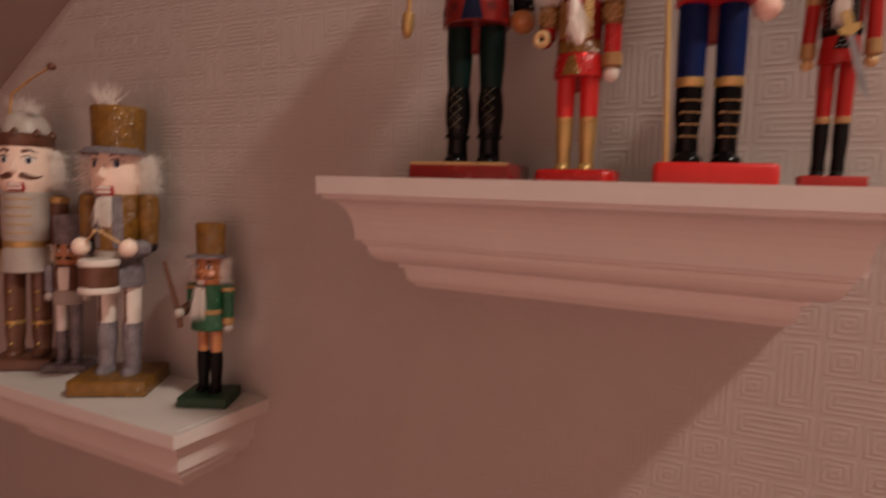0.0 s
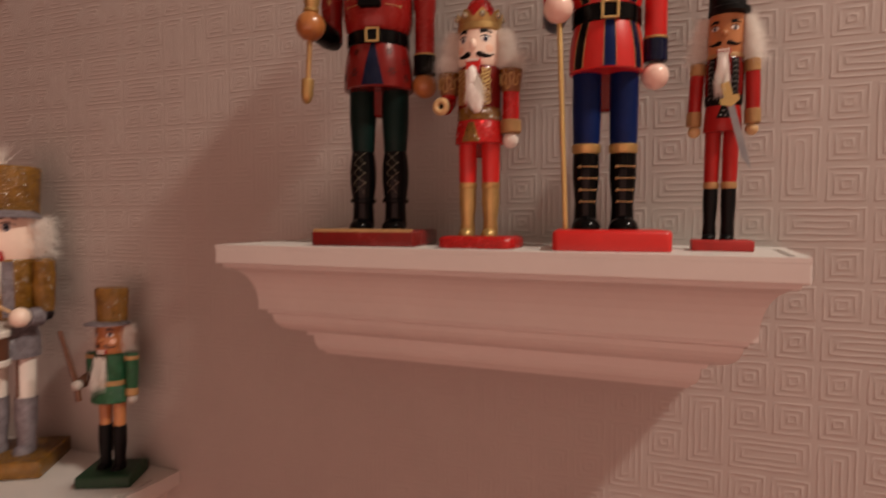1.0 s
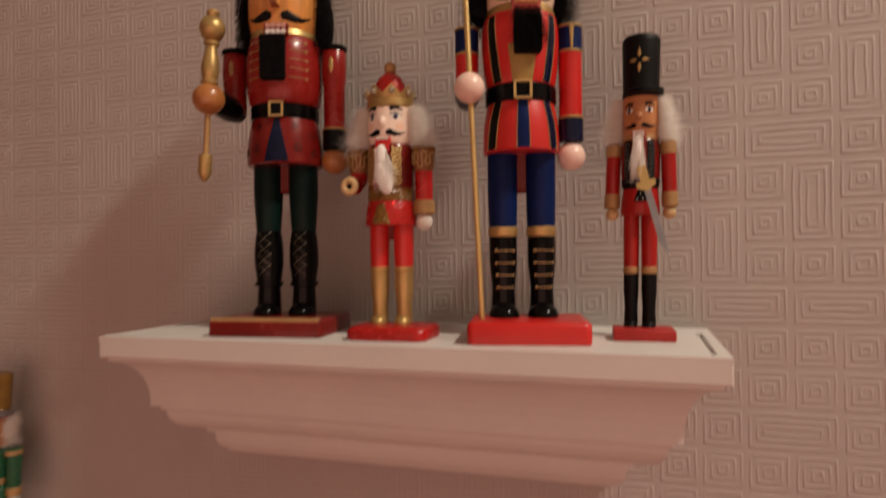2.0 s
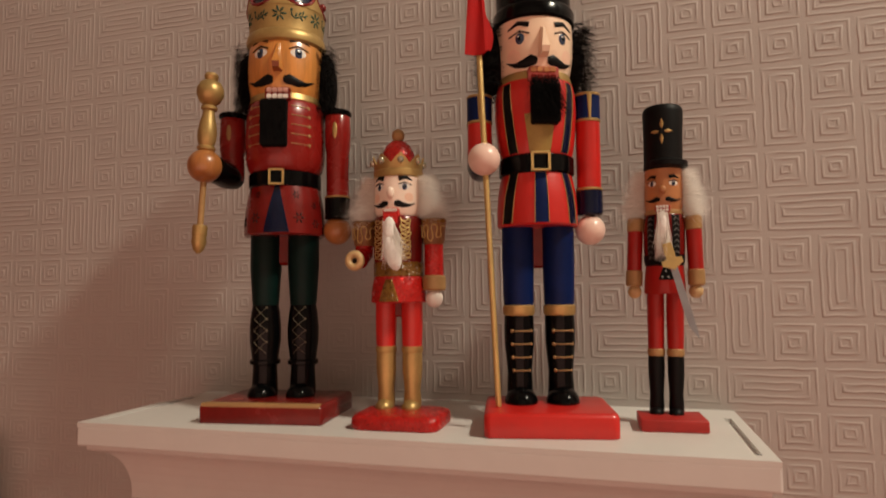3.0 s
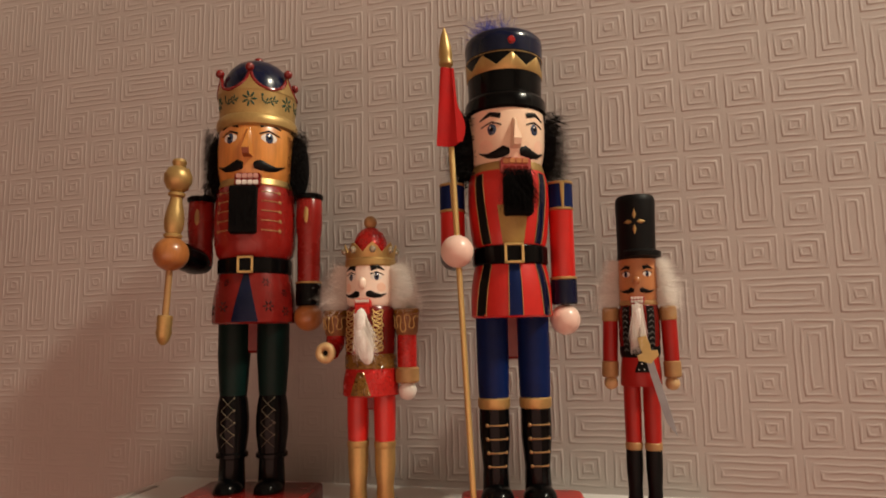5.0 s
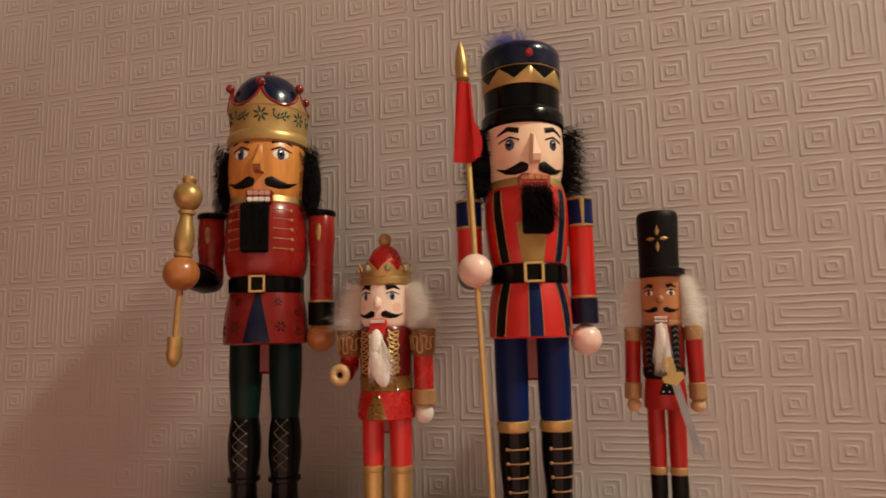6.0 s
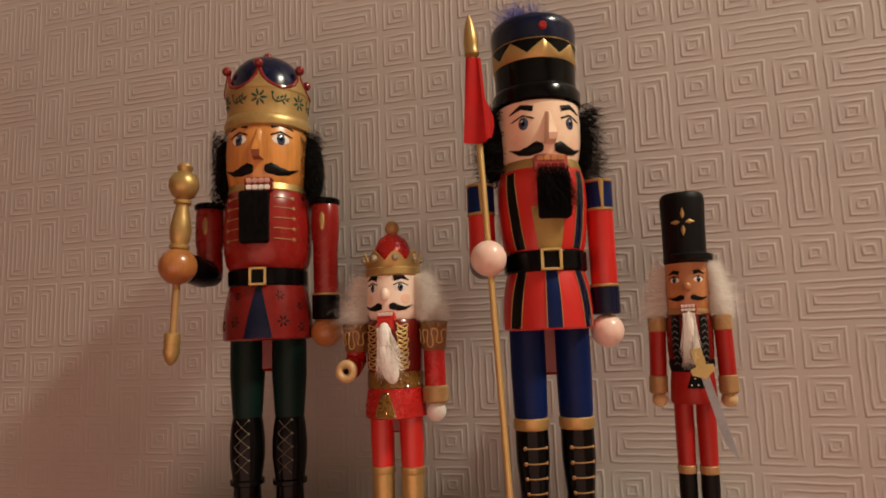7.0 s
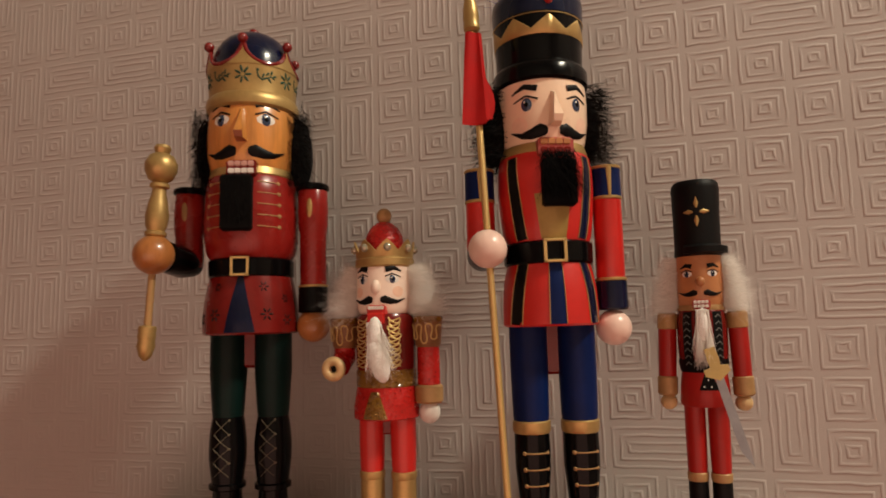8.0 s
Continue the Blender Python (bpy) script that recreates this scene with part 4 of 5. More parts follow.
def small_king():
    d = Model(5)
    d.base = pose(0.009, -0.018, 0, 0, 0, 2)
    d.slab(0.080, 0.062, 0.0125, "red_glitter", bevel=0.004, corner=0.011)
    d.base = turn_z(2)
    for x in (-0.0128, 0.0128):
        leg(d, x, "gold", "gold", "bright_red", 0.0125, 0.069, 0.114, 0.0082, 0.0094, 0.0100, 0.0090, 0.006)
    d.box((-0.004, -0.002, 0.096), (0.004, 0.008, 0.114), "dark_red")
    skirt = [(0.0250, 0.1095), (0.0260, 0.1105), (0.0258, 0.120), (0.0240, 0.131), (0.0232, 0.134)]
    d.lathe(skirt, "red_glitter", seg=40)
    for k in range(9):
        s = k / 8 - 0.5
        d.stroke(skirt, (0, 0, 0), [(-0.002 + s * 0.018, 0.1108, 0.0012), (-0.002 + s * 0.006, 0.131, 0.0004)], "gold_glitter", 0.0006)
    d.lathe(disc_row(0.0238, 0.1335, 0.147, 0.0008), "gold_glitter", seg=40)
    chest = [(0.0230, 0.1465), (0.0234, 0.150), (0.0238, 0.170), (0.0232, 0.187), (0.0215, 0.190)]
    d.lathe(chest, "dark_red", seg=40)
    for s in (-1, 1):
        # one looped cord down each edge of the coat, looser on one side
        turns, reach = (7.5, 0.0052) if s < 0 else (9.5, 0.0044)
        cord = []
        for k in range(300):
            q = k / 299
            w = 2 * math.pi * turns * q
            u = s * (0.0135 + reach * math.cos(w) + 0.0007 * math.sin(w * 0.37))
            cord.append(d.on(chest, (0, 0, 0), u, 0.1490 + 0.0375 * q + 0.0013 * math.sin(w * 2 + 0.6), 0.0010))
        d.tube(cord, 0.00062, "gold_cord", seg=6)
    d.stroke(chest, (0, 0, 0), [(-0.0085, 0.148, 0.001), (-0.0085, 0.187, 0.001)], "red_glitter", 0.0008)
    head = [(0.0195, 0.190), (0.0220, 0.194), (0.0230, 0.204), (0.0228, 0.218), (0.0222, 0.228)]
    d.lathe(head, "fair", seg=40)
    face(d, head, (0, 0, 0), 0.2165, 0.1925, 0.0230, "fair", 0.0128)
    d.ball((0, -0.0245, 0.2105), 0.0042, "fair", 0.9, 0.9, 1.35, seg=16)
    jaw(d, (0, 0, 0), 0.1925, 0.0225, 0.0075, 6, "bright_red", rows=1)
    d.box((-0.0062, -0.0262, 0.1815), (0.0062, -0.018, 0.191), "bright_red")
    for _ in range(900):
        u = d.rnd.uniform(-1, 1)
        d.strand((u * 0.0055, -0.0300 - d.rnd.uniform(0, 0.002), 0.184 - d.rnd.uniform(0, 0.016)), (u * 0.12 + 0.26, -0.12, -1), 0.031 * d.rnd.uniform(0.5, 1.0), 0.0003, "fur_white", 0.0, 0.35)
    d.ball((0.0008, -0.0300, 0.173), 0.0068, "fur_core", 0.95, 0.75, 2.2, seg=14)
    d.ball((0.0042, -0.0315, 0.155), 0.0078, "fur_core", 1.0, 0.75, 2.2, seg=14, m=pose(0, 0, 0, 0, -14, 0))
    soft_hair(d, 15000, 0.0228, 0.189, 0.228, 0.025)
    d.base = turn_z(2) @ Matrix.Diagonal((0.94, 0.94, 1, 1))
    band = [(0.0238, 0.2265), (0.0252, 0.228), (0.0252, 0.233), (0.0243, 0.234), (0.0243, 0.240)]
    d.lathe(band, "gold", seg=40)
    seg, tips, verts, faces = 80, 8, [], []
    for i in range(seg):
        a = 2 * math.pi * i / seg
        h = 0.2385 + 0.0098 * (1 - abs(((i * tips / seg) % 1) * 2 - 1)) ** 0.8
        k = 0.0243 + (h - 0.236) * 0.16
        for r, z in ((0.0243, 0.235), (k, h), (k - 0.0018, h), (0.0225, 0.235)):
            verts.append((r * math.sin(a), -r * math.cos(a), z))
    for i in range(seg):
        k = (i + 1) % seg
        for j in range(3):
            faces.append((i * 4 + j, k * 4 + j, k * 4 + j + 1, i * 4 + j + 1))
    d.add(verts, faces, "gold")
    for k in range(tips):
        a = 2 * math.pi * (k + 0.5) / tips
        d.ball((0.0258 * math.sin(a), -0.0258 * math.cos(a), 0.2415), 0.0034, "gem", seg=12)
    d.lathe([(0.0165, 0.236), (0.0172, 0.243), (0.0160, 0.252), (0.0125, 0.259), (0.007, 0.2635), (0.002, 0.265)], "red_glitter", seg=32)
    d.ball((0, 0, 0.2695), 0.0066, "tan", seg=18)
    d.base = turn_z(2)
    x = 0.0345
    for xx in (x, -0.0345):
        pad = [(0.0085, 0.163), (0.0100, 0.165), (0.0116, 0.1835), (0.0108, 0.187), (0.004, 0.188)]
        d.lathe(pad, "pad_brown", at=(xx, 0, 0), seg=24)
        d.lathe(disc_row(0.0120, 0.1825, 0.1875, 0.001), "gold_glitter", at=(xx, 0, 0), seg=24)
        fringe = [d.on(pad, (xx, 0, 0), k * 0.00030 - 0.0128 + 0.0014 * math.sin(k * 0.46), 0.1745 + 0.0066 * math.cos(k * 0.23) * (1.0 - 0.25 * math.sin(k * 0.11)), 0.0009) for k in range(86)]
        d.tube(fringe, 0.0006, "gold_cord", seg=6)
    d.lathe([(0.0086, 0.133), (0.0090, 0.136), (0.0088, 0.165)], "red_glitter", at=(x, 0, 0), seg=24)
    d.lathe(disc_row(0.0110, 0.1205, 0.1345), "tan", at=(x, 0, 0), seg=24)
    d.ball((x, 0, 0.1135), 0.0084, "white", sz=1.05, seg=18)
    x = -0.0345
    d.tube([(x, 0.0, 0.168), (x, -0.002, 0.156), (x - 0.0005, -0.012, 0.150), (x - 0.0005, -0.02, 0.149)], [0.0085, 0.0088, 0.0086, 0.0082], "red_glitter", seg=18)
    rm = pose(-0.0350, -0.024, 0.1487, 90, 0, 0)
    prof = []
    for k in range(13):
        a = 2 * math.pi * k / 12
        prof.append((0.0060 + 0.0036 * math.cos(a), 0.0036 * math.sin(a)))
    verts, faces = [], []
    for i in range(26):
        b = 2 * math.pi * i / 26
        for r, h in prof[:-1]:
            verts.append(tuple(rm @ Vector((r * math.cos(b), r * math.sin(b), h))))
    for i in range(26):
        k = (i + 1) % 26
        for j in range(12):
            faces.append((i * 12 + j, k * 12 + j, k * 12 + (j + 1) % 12, i * 12 + (j + 1) % 12))
    d.add(verts, faces, "pale_wood")
    # black disc set in the ring's hole to draw its inner shade
    d.lathe([(0.0055, -0.001), (0.0055, 0.0005)], "matt_black", at=(-0.0350, -0.022, 0.1487), m=pose(0, 0, 0, 90, 0, 0), seg=16)
    return d.finish("nutcracker_king", pose(0.2945, -0.120, SHELF), "small red glitter nutcracker king with white beard and gold boots", "nutcracker", "nutcrackers on the white shelf")


def small_soldier():
    d = Model(6)
    d.base = pose(-0.001, -0.012, 0, 0, 0, 4)
    d.slab(0.054, 0.044, 0.0105, "matt_red", bevel=0.001, corner=0.001)
    # it leans a little to one side over its feet
    tilt = Matrix.Identity(4)
    tilt[0][2], tilt[0][3] = 0.018, -0.004
    d.base = tilt @ turn_z(-6)
    for x in (-0.0082, 0.0082):
        leg(d, x, "matt_black", "tan", "red", 0.0105, 0.068, 0.124, 0.0064, 0.0070, 0.0074, 0.0066, 0.0065)
    skirt = [(0.0172, 0.1175), (0.0178, 0.1185), (0.0172, 0.132), (0.0160, 0.143)]
    d.lathe(skirt, "red", seg=36)
    for k in range(7):
        s = k / 6 - 0.5
        d.stroke(skirt, (0, 0, 0), [(0.003 + s * 0.013, 0.1300, 0.0011), (0.002 + s * 0.003, 0.142, 0.0008)], "matt_black", 0.0005)
    for u, z in ((-0.001, 0.1325), (0.004, 0.1325), (0.002, 0.1375)):
        d.spot(skirt, (0, 0, 0), u, z, 0.0008, 0.0008, "white", 0.0009, seg=8)
    chest = [(0.0160, 0.1425), (0.0168, 0.146), (0.0178, 0.160), (0.0178, 0.180), (0.0168, 0.189), (0.015, 0.191)]
    d.lathe(chest, "dark_red", seg=36)
    d.stroke(chest, (0, 0, 0), [(k * 0.003, 0.1475, 0.0048) for k in range(-9, 10)], "matt_black", 0.0005)
    for s in (-1, 1):
        d.stroke(chest, (0, 0, 0), [(s * 0.0115, 0.145, 0.0040), (s * 0.0115, 0.188, 0.0040)], "matt_black", 0.0006)
        for k in range(8):
            z = 0.1495 + k * 0.0050
            d.stroke(chest, (0, 0, 0), [(s * 0.0090, z - 0.001, 0.0004), (s * 0.0115, z + 0.0012, 0.0005), (s * 0.0140, z - 0.001, 0.0004)], "lace_grey", 0.0011)
    d.lathe([(0.0168, 0.189), (0.0172, 0.1905), (0.0165, 0.193)], "tan", seg=36)
    head = [(0.0150, 0.191), (0.0164, 0.195), (0.0170, 0.205), (0.0168, 0.220), (0.0164, 0.232)]
    d.lathe(head, "brown_wood", seg=36)
    face(d, head, (0, 0, 0), 0.2165, 0.196, 0.0170, "brown_wood", 0.0095, blush=False)
    d.ball((0, -0.0185, 0.2105), 0.0035, "brown_wood", 1.0, 0.9, 1.1, seg=14)
    jaw(d, (0, 0, 0), 0.1935, 0.0164, 0.0062, 4, "matt_red")
    for _ in range(700):
        u = d.rnd.uniform(-1, 1)
        d.strand((u * 0.0042, -0.0225 - d.rnd.uniform(0, 0.002), 0.190 - d.rnd.uniform(0, 0.014)), (u * 0.05, -0.10, -1), 0.034 * d.rnd.uniform(0.5, 1.0), 0.0004, "fur_white", 0.0, 0.2)
    d.ball((0, -0.0228, 0.172), 0.0056, "fur_core", 0.95, 0.7, 3.4, seg=14)
    soft_hair(d, 13000, 0.0170, 0.191, 0.230, 0.021)
    hat = [(0.0166, 0.2305), (0.0172, 0.2320), (0.0168, 0.2380), (0.0170, 0.262), (0.0176, 0.283), (0.0172, 0.2872), (0.0155, 0.2895), (0.010, 0.2905), (0.001, 0.2905)]
    d.lathe(hat, "matt_black", seg=36)
    # eye shade of the hat
    verts, faces = [], []
    for i in range(19):
        a = radians(-75 + i * 150 / 18)
        k = 0.0055 * math.cos(a * 1.15)
        a += radians(38)
        for r, z in ((0.0165, 0.2395), (0.0178 + k, 0.2370), (0.0178 + k, 0.2325), (0.0160, 0.2315)):
            verts.append((r * math.sin(a), -r * math.cos(a), z))
    for i in range(18):
        for j in range(3):
            faces.append((i * 4 + j, i * 4 + 4 + j, i * 4 + 5 + j, i * 4 + 1 + j))
    d.add(verts, faces, "matt_black")
    for k in range(4):
        a = math.pi / 2 * k
        u, z = 0.0056 * math.cos(a), 0.264 + 0.0066 * math.sin(a)
        d.stroke(hat, (0, 0, 0), [(u - 0.0032 * math.cos(a), z - 0.0036 * math.sin(a), 0.0006), (u, z, 0.0019), (u + 0.0044 * math.cos(a), z + 0.0050 * math.sin(a), 0.0002)], "gold", 0.0005)
    for s in (-1, 1):
        x = s * 0.0265
        m = pose(0, 0, 0, 0, -s * 2.0, 0)
        d.lathe([(0.0060, 0.137), (0.0066, 0.139), (0.0068, 0.178)], "red", at=(x + s * 0.0045, 0, 0), m=m, seg=22)
        d.lathe(disc_row(0.0074, 0.1745, 0.188), "tan", at=(x + s * 0.0045, 0, 0), m=m, seg=22)
        d.lathe(disc_row(0.0074, 0.1245, 0.140), "tan", at=(x + s * 0.0045, 0, 0), m=m, seg=22)
        d.ball((x + s * -0.0005, 0, 0.1195), 0.0062, "pale_wood", seg=16)
    # flat wooden sword hung at the belt
    g, t = Vector((0.0075, -0.0275, 0.1455)), Vector((0.0300, -0.028, 0.066))
    ax = (t - g).normalized()
    sd = ax.cross(Vector((0, 1, 0))).normalized()

    def plate(outline, mat, th=0.0013):
        pts = [g + ax * a + sd * b for a, b in outline]
        n = len(pts)
        verts = [tuple(p + Vector((0, -th, 0))) for p in pts] + [tuple(p + Vector((0, th, 0))) for p in pts]
        faces = [tuple(range(n)), tuple(range(n, 2 * n))[::-1]] + [(i, i + n, (i + 1) % n + n, (i + 1) % n) for i in range(n)]
        d.add(verts, faces, mat)
    plate([(0.004, -0.0030), (0.02, -0.0032), (0.046, -0.0035), (0.058, -0.0031), (0.0700, 0.0018), (0.062, 0.0026), (0.046, 0.0028), (0.02, 0.0028), (0.004, 0.0028)], "steel", 0.0010)
    plate([(-0.0165, -0.0035), (-0.008, -0.0042), (-0.003, -0.0035), (-0.002, -0.0085), (0.0025, -0.0085), (0.005, -0.004), (0.0075, 0.0), (0.005, 0.004), (0.0025, 0.0085), (-0.002, 0.0085), (-0.003, 0.0035), (-0.008, 0.0042), (-0.0165, 0.0035)], "hilt", 0.0018)
    return d.finish("nutcracker_soldier", pose(0.5365, -0.085, SHELF) @ Matrix.Diagonal((1, 1, 0.982, 1)), "small red nutcracker guard with black hat, white beard and sword", "nutcracker", "nutcrackers on the white shelf")


# the figures on the lower shelf lean back a little towards the wall
LEAN = Matrix.Identity(4)
LEAN[1][2] = 0.055


def drummer():
    d = Model(7)
    d.slab(0.138, 0.142, 0.028, "gold_glitter", bevel=0.003, corner=0.003, at=(0, 0.005, 0))
    d.base = turn_z(-10)
    for x in (-0.025, 0.025):
        leg(d, x, "silver_glitter", None, "white", 0.028, 0.122, 0.205, 0.016, 0.0185, 0.0165, 0.0165)
        d.tube([(x - 0.004, -0.0175, 0.125), (x - 0.004, -0.0172, 0.20)], 0.0025, "brown", seg=8)
    d.lathe([(0.040, 0.190), (0.046, 0.192), (0.045, 0.225), (0.041, 0.245)], "silver_glitter", seg=40)
    d.lathe(disc_row(0.042, 0.243, 0.258), "dim_white", seg=40)
    chest = [(0.040, 0.257), (0.0425, 0.265), (0.044, 0.31), (0.0425, 0.355), (0.038, 0.362)]
    d.lathe(chest, "gold_glitter", seg=40)
    for s in (-1, 1):
        d.stroke(chest, (0, 0, 0), [(s * 0.022, 0.262, 0.009), (s * 0.020, 0.355, 0.009)], "silver_glitter", 0.001)
    d.stroke(chest, (0, 0, 0), [(0, 0.30, 0.010), (0, 0.355, 0.012)], "white", 0.0012)
    head = [(0.040, 0.358), (0.045, 0.37), (0.048, 0.39), (0.047, 0.425), (0.046, 0.435)]
    d.lathe(head, "fair", seg=40)
    face(d, head, (0, 0, 0), 0.4115, 0.362, 0.048, "fair", 0.022, moustache=False, brow="brown", blush=False, whites=0.7)
    nose(d, (0, 0, 0), 0.402, 0.048, 0.026, "fair")
    jaw(d, (0, 0, 0), 0.365, 0.045, 0.015, 5, "matt_red")
    side_hair(d, 1300, 0.046, 0.365, 0.43, 0.028, 0.0006, "fur_white", 1.2, 0.35, curl=0.8, core="fur_white")
    beard(d, 160, (0, -0.046), 0.012, 0.352, 0.05, 0.0008, "fur_white")
    hat = [(0.045, 0.433), (0.0455, 0.436), (0.0462, 0.47), (0.0482, 0.511), (0.0462, 0.5145), (0.02, 0.516)]
    d.lathe(hat, "gold_glitter", seg=40)
    d.lathe([(0.046, 0.431), (0.058, 0.427), (0.059, 0.4295), (0.046, 0.440)], "silver_glitter", seg=40, at=(0, -0.017, 0))
    fur(d, 260, lambda r: (r.uniform(-0.012, 0.012), r.uniform(-0.045, -0.03), 0.51), lambda r: (r.uniform(-.5, .5), r.uniform(-.5, .5), 1), 0.042, 0.0006, "fur_white", 0.2, 0.6)
    for s in (-1, 1):
        x = s * 0.058
        d.lathe([(0.0155, 0.27), (0.017, 0.28), (0.0185, 0.33), (0.017, 0.355), (0.008, 0.36)], "gold_glitter", at=(x, 0, 0), seg=26)
        d.tube([(x, 0.004, 0.268), (x * 0.98, -0.015, 0.262), (x * 0.85, -0.035, 0.262)], [0.0155, 0.0165, 0.015], "silver_glitter", seg=20)
        d.ball((x * 0.78, -0.046, 0.264), 0.0165, "fair", seg=20)
        d.tube([(x * 0.9, -0.038, 0.258), (x * 0.12, -0.066, 0.292)], 0.0022, "pale_wood", seg=8)
        d.ball((x * 0.10, -0.0665, 0.293), 0.0042, "pale_wood", seg=12)
    d.lathe(disc_row(0.032, 0.190, 0.243), "brown", at=(0.002, -0.066, 0), seg=40)
    for z in (0.185, 0.232):
        d.lathe(disc_row(0.0342, z, z + 0.013, 0.003), "white", at=(0.002, -0.066, 0), seg=40)
    return d.finish("nutcracker_drummer", pose(-0.524, -0.093, LEFT_Z) @ LEAN @ turn_z(34) @ Matrix.Diagonal((0.93, 0.95, 0.955, 1)), "large gold and silver glitter nutcracker drummer on a gold base", "nutcracker", "nutcrackers on the lower shelf")


def green_rifleman():
    d = Model(8)
    d.slab(0.081, 0.080, 0.018, "moss", bevel=0.004, corner=0.003)
    d.base = turn_z(-17)
    for x in (-0.0125, 0.0125):
        leg(d, x, "matt_black", None, "brown_wood", 0.018, 0.086, 0.132, 0.0095, 0.0105, 0.0095, 0.0095)
    d.lathe([(0.029, 0.124), (0.0305, 0.126), (0.0285, 0.142), (0.0255, 0.152)], "emerald", seg=36)
    d.lathe(disc_row(0.0258, 0.149, 0.159), "tan", seg=36)
    chest = [(0.0248, 0.158), (0.0258, 0.165), (0.0262, 0.185), (0.025, 0.198), (0.022, 0.2)]
    d.lathe(chest, "emerald", seg=36)
    d.stroke(chest, (0, 0, 0), [(0, 0.158, 0.009), (0, 0.198, 0.010)], "brown", 0.0006)
    head = [(0.0205, 0.199), (0.0225, 0.203), (0.0232, 0.213), (0.0228, 0.240), (0.022, 0.247)]
    # brown head colour, darker than flesh paint, stands in for a shaded face
    d.lathe(head, "brown_wood", seg=36)
    face(d, head, (0, 0, 0), 0.2295, 0.204, 0.0232, "brown_wood", 0.0125, brow="brown")
    d.ball((0, -0.0245, 0.222), 0.0042, "brown_wood", seg=14)
    jaw(d, (0, 0, 0), 0.2035, 0.0225, 0.0075, 4)
    side_hair(d, 800, 0.0225, 0.203, 0.243, 0.015, 0.0004, "fur_white", 1.2, 0.4, curl=0.7, core="fur_white")
    beard(d, 240, (0, -0.025), 0.008, 0.198, 0.05, 0.0006, "fur_white")
    d.ball((0, -0.0245, 0.178), 0.006, "fur_core", 1, 0.6, 3.0, seg=14)
    d.lathe([(0.0222, 0.246), (0.0226, 0.249), (0.0232, 0.272), (0.0246, 0.297), (0.0225, 0.301), (0.01, 0.302)], "gold_glitter", seg=36)
    d.lathe([(0.023, 0.245), (0.033, 0.2445), (0.033, 0.247), (0.023, 0.250)], "silver_glitter", seg=36, at=(0, -0.010, 0))
    for s in (-1, 1):
        x = s * 0.0345
        d.lathe([(0.0085, 0.162 if s < 0 else 0.142), (0.0095, 0.170), (0.0105, 0.19), (0.009, 0.199), (0.004, 0.2)], "emerald", at=(x, 0, 0), seg=22)
        d.lathe(disc_row(0.0112, 0.189, 0.196), "tan", at=(x, 0, 0), seg=22)
    d.lathe(disc_row(0.0098, 0.134, 0.146), "tan", at=(0.0345, 0, 0), seg=22)
    d.ball((0.0345, 0, 0.128), 0.0085, "dim_white", seg=16)
    d.tube([(-0.0345, 0.003, 0.164), (-0.0350, -0.012, 0.158), (-0.036, -0.024, 0.154)], [0.0088, 0.0095, 0.0088], "brown", seg=16)
    d.ball((-0.037, -0.031, 0.152), 0.0088, "dim_white", seg=16)
    d.tube([(-0.034, -0.031, 0.128), (-0.037, -0.031, 0.152), (-0.063, -0.036, 0.236)], [0.0050, 0.0048, 0.0034], "brown", seg=10)
    return d.finish("nutcracker_rifleman", pose(-0.332, -0.063, LEFT_Z) @ LEAN @ turn_z(28), "small green glitter nutcracker with amber hat on a green base", "nutcracker", "nutcrackers on the lower shelf")


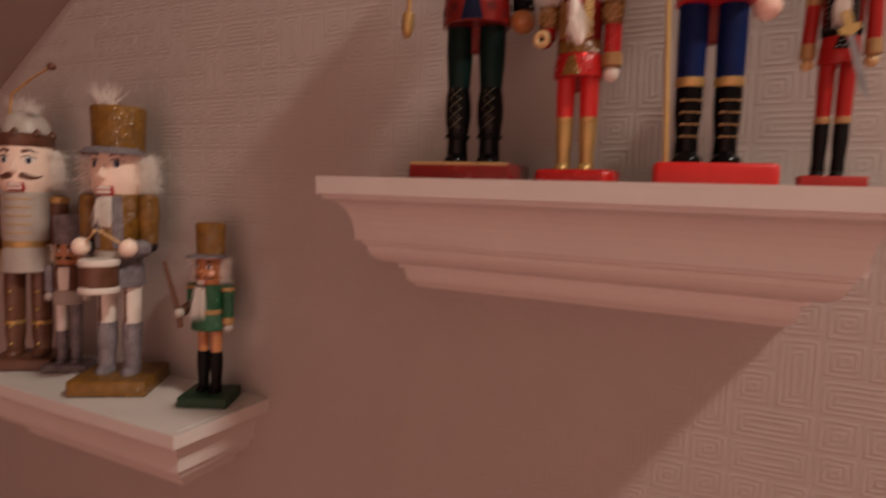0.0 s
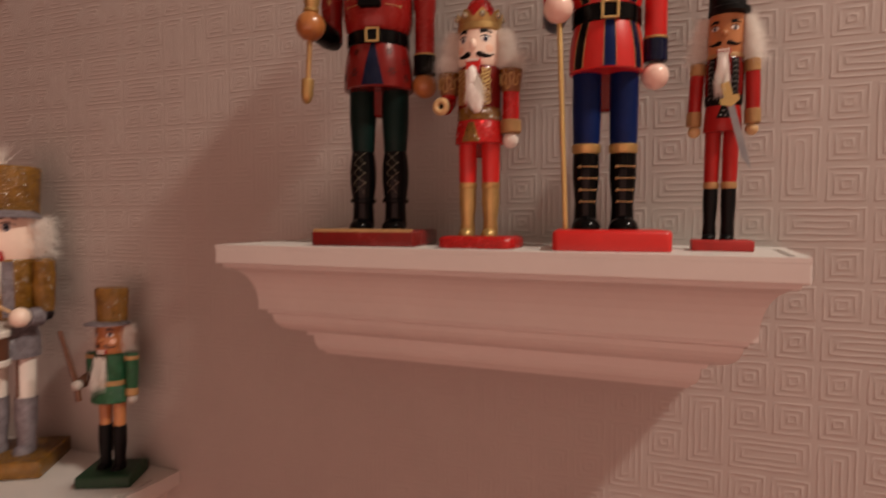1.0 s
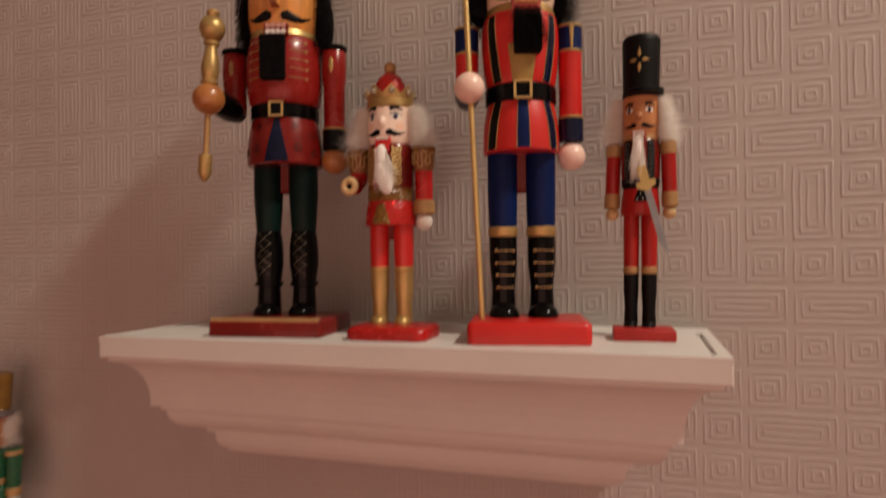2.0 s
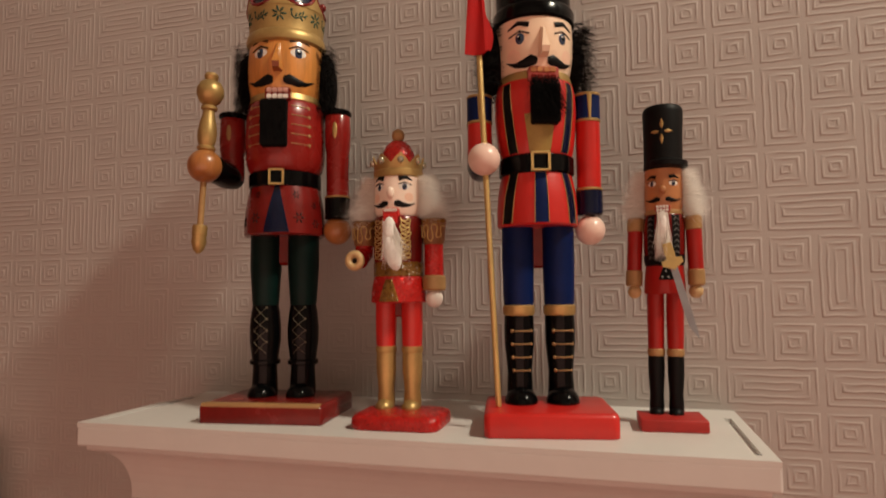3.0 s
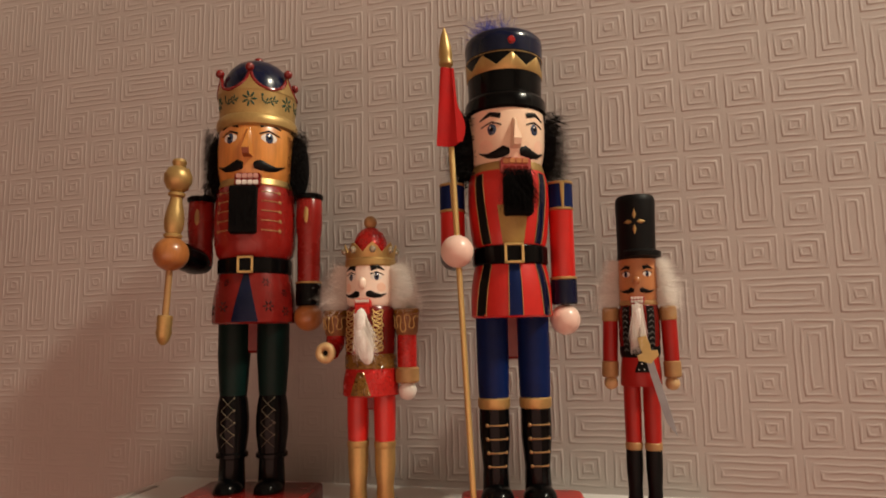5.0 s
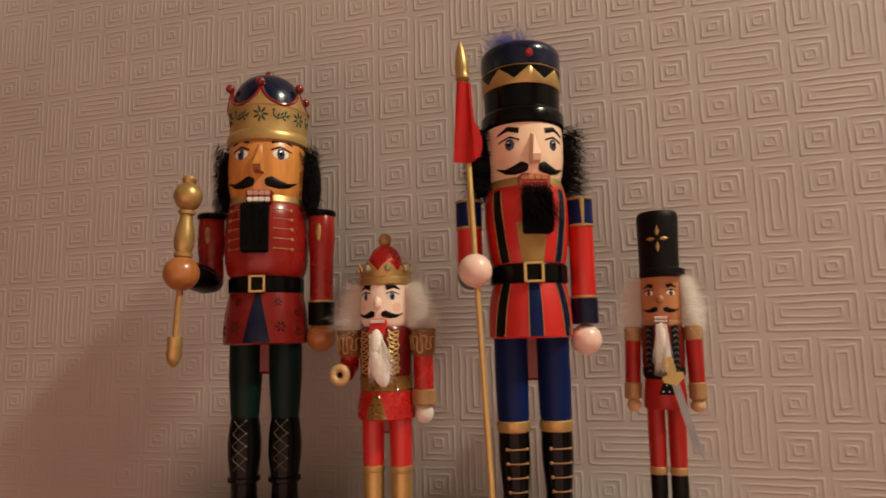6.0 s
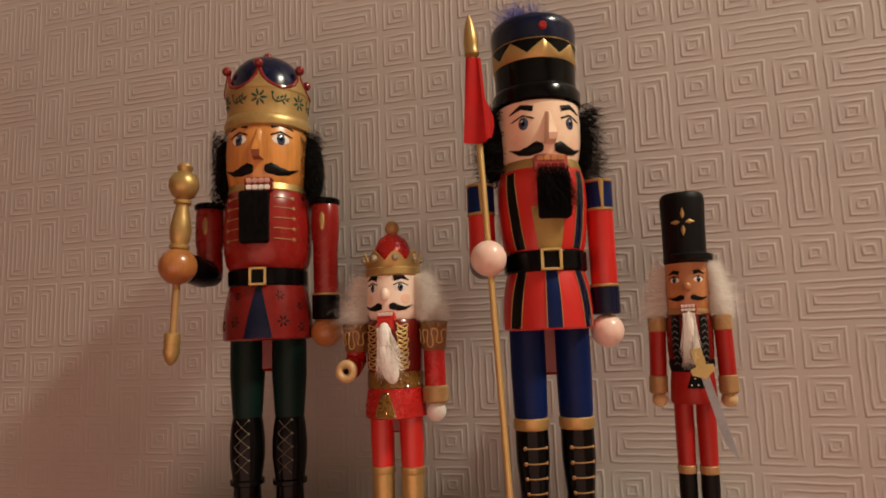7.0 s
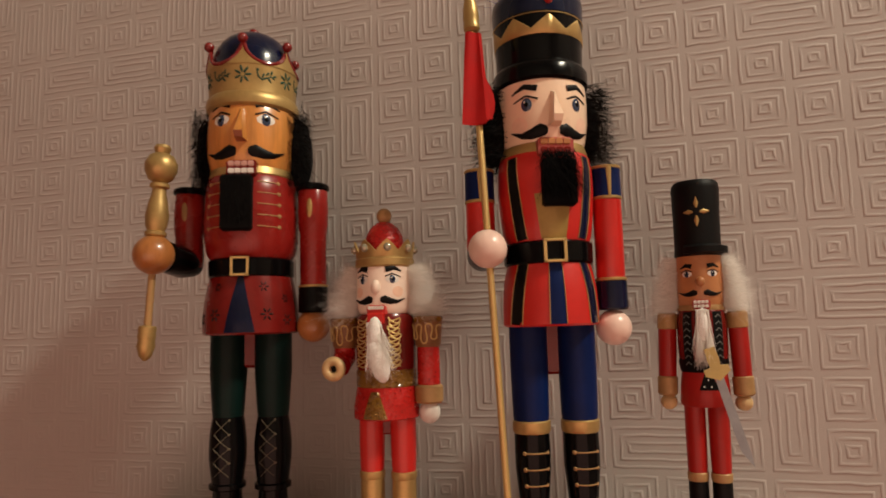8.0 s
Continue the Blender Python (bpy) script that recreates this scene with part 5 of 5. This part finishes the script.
def white_king():
    d = Model(9)
    d.slab(0.115, 0.10, 0.022, "brown", bevel=0.003, corner=0.003)
    for x in (-0.024, 0.024):
        leg(d, x, "brown", "gold", "brown", 0.022, 0.09, 0.195, 0.016, 0.018, 0.0185, 0.016)
        for k in range(4):
            d.ball((x, -0.0185, 0.045 + k * 0.034), 0.004, "gold", seg=10)
    d.lathe([(0.043, 0.185), (0.046, 0.187), (0.044, 0.22), (0.040, 0.235)], "dim_white", seg=36)
    d.lathe(disc_row(0.0415, 0.233, 0.246), "gold", seg=36)
    chest = [(0.040, 0.245), (0.043, 0.255), (0.044, 0.30), (0.0425, 0.335), (0.038, 0.34)]
    d.lathe(chest, "dim_white", seg=36)
    for k in range(5):
        d.stroke(chest, (0, 0, 0), [(-0.025, 0.262 + k * 0.016, 0.0012), (0.025, 0.262 + k * 0.016, 0.0012)], "gold_cord", 0.0014)
    head = [(0.038, 0.338), (0.044, 0.35), (0.047, 0.37), (0.046, 0.41), (0.0445, 0.425)]
    d.lathe(head, "fair", seg=36)
    face(d, head, (0, 0, 0), 0.3985, 0.352, 0.047, "fair", 0.022, brow="brown", blush=False)
    nose(d, (0, 0, 0), 0.39, 0.047, 0.024, "fair")
    jaw(d, (0, 0, 0), 0.349, 0.045, 0.014)
    side_hair(d, 1000, 0.0455, 0.345, 0.42, 0.024, 0.0006, "fur_white", 1.2, 0.35, curl=0.8, core="fur_white")
    d.lathe([(0.0455, 0.424), (0.047, 0.426), (0.0475, 0.44), (0.049, 0.448), (0.045, 0.449)], "brown", seg=36)
    for k in range(8):
        a = 2 * math.pi * k / 8
        d.lathe([(0.008, 0.0), (0.006, 0.006), (0.0008, 0.012)], "brown", at=(0.0465 * math.sin(a), -0.0465 * math.cos(a), 0.446), seg=10)
    d.lathe([(0.043, 0.446), (0.041, 0.465), (0.031, 0.482), (0.016, 0.491), (0.002, 0.494)], "dim_white", seg=36)
    fur(d, 220, lambda r: (r.uniform(-0.02, 0.02), r.uniform(-0.02, 0.02), 0.488), lambda r: (r.uniform(-.6, .6), r.uniform(-.6, .6), 1), 0.035, 0.0006, "fur_white", 0.2, 0.6)
    for s in (-1, 1):
        x = s * 0.058
        d.lathe([(0.013, 0.225), (0.015, 0.24), (0.0165, 0.31), (0.015, 0.33), (0.008, 0.335)], "brown", at=(x, 0, 0), seg=24)
        d.lathe(disc_row(0.0175, 0.318, 0.332), "gold", at=(x, 0, 0), seg=24)
        d.lathe(disc_row(0.0165, 0.205, 0.23), "gold", at=(x, 0, 0), seg=24)
        d.ball((x, 0, 0.193), 0.0155, "pale_wood", seg=18)
    # thin gold wand with a brown knob, slanting up from behind the hat
    place = pose(-0.790, -0.100, LEFT_Z) @ LEAN @ turn_z(38)
    d.base = place.inverted()
    foot, knob = Vector((-0.800, -0.098, 1.600)), Vector((-0.653, -0.100, 1.681))
    d.tube([foot, Vector((-0.782, -0.100, 1.640)), Vector((-0.713, -0.100, 1.666)), knob], [0.0030, 0.0032, 0.0024, 0.0020], "pale_wood", seg=12)
    d.ball(knob, 0.0075, "brown", 1.15, 1.0, 0.9, seg=16)
    return d.finish("nutcracker_king", place, "large white and gold nutcracker king with white hair and gold wand", "nutcracker", "nutcrackers on the lower shelf")


def grey_guard():
    d = Model(10)
    d.slab(0.085, 0.06, 0.014, "silver_glitter", bevel=0.004, corner=0.010)
    for x in (-0.013, 0.013):
        leg(d, x, "silver_glitter", None, "white" if x < 0 else "silver_glitter", 0.014, 0.075, 0.135, 0.010, 0.011, 0.0105, 0.010)
    d.lathe([(0.026, 0.128), (0.028, 0.130), (0.025, 0.155)], "dim_white", seg=32)
    chest = [(0.0245, 0.154), (0.026, 0.165), (0.026, 0.195), (0.022, 0.204)]
    d.lathe(chest, "brown", seg=32)
    d.stroke(chest, (0, 0, 0), [(0, 0.156, 0.009), (0, 0.20, 0.011)], "white", 0.001)
    head = [(0.020, 0.203), (0.0225, 0.208), (0.023, 0.22), (0.022, 0.245)]
    d.lathe(head, "brown_wood", seg=32)
    face(d, head, (0, 0, 0), 0.231, 0.209, 0.023, "brown_wood", 0.012, blush=False)
    side_hair(d, 500, 0.022, 0.207, 0.242, 0.012, 0.0005, "fur_white", 1.1, 0.4, curl=0.7)
    d.lathe([(0.0235, 0.243), (0.024, 0.245), (0.0245, 0.275), (0.025, 0.296), (0.022, 0.299), (0.01, 0.3)], "silver_glitter", seg=32)
    for s in (-1, 1):
        x = s * 0.034
        d.lathe([(0.008, 0.148), (0.009, 0.155), (0.010, 0.195), (0.005, 0.202)], "silver_glitter", at=(x, 0, 0), seg=20)
        d.ball((x, -0.004, 0.141), 0.009, "dim_white", seg=14)
    return d.finish("nutcracker_guard", pose(-0.700, -0.075, LEFT_Z) @ LEAN @ turn_z(36), "small grey and silver nutcracker between larger ones", "nutcracker", "nutcrackers on the lower shelf")


tall_king()
tall_soldier()
small_king()
small_soldier()
drummer()
green_rifleman()
white_king()
grey_guard()
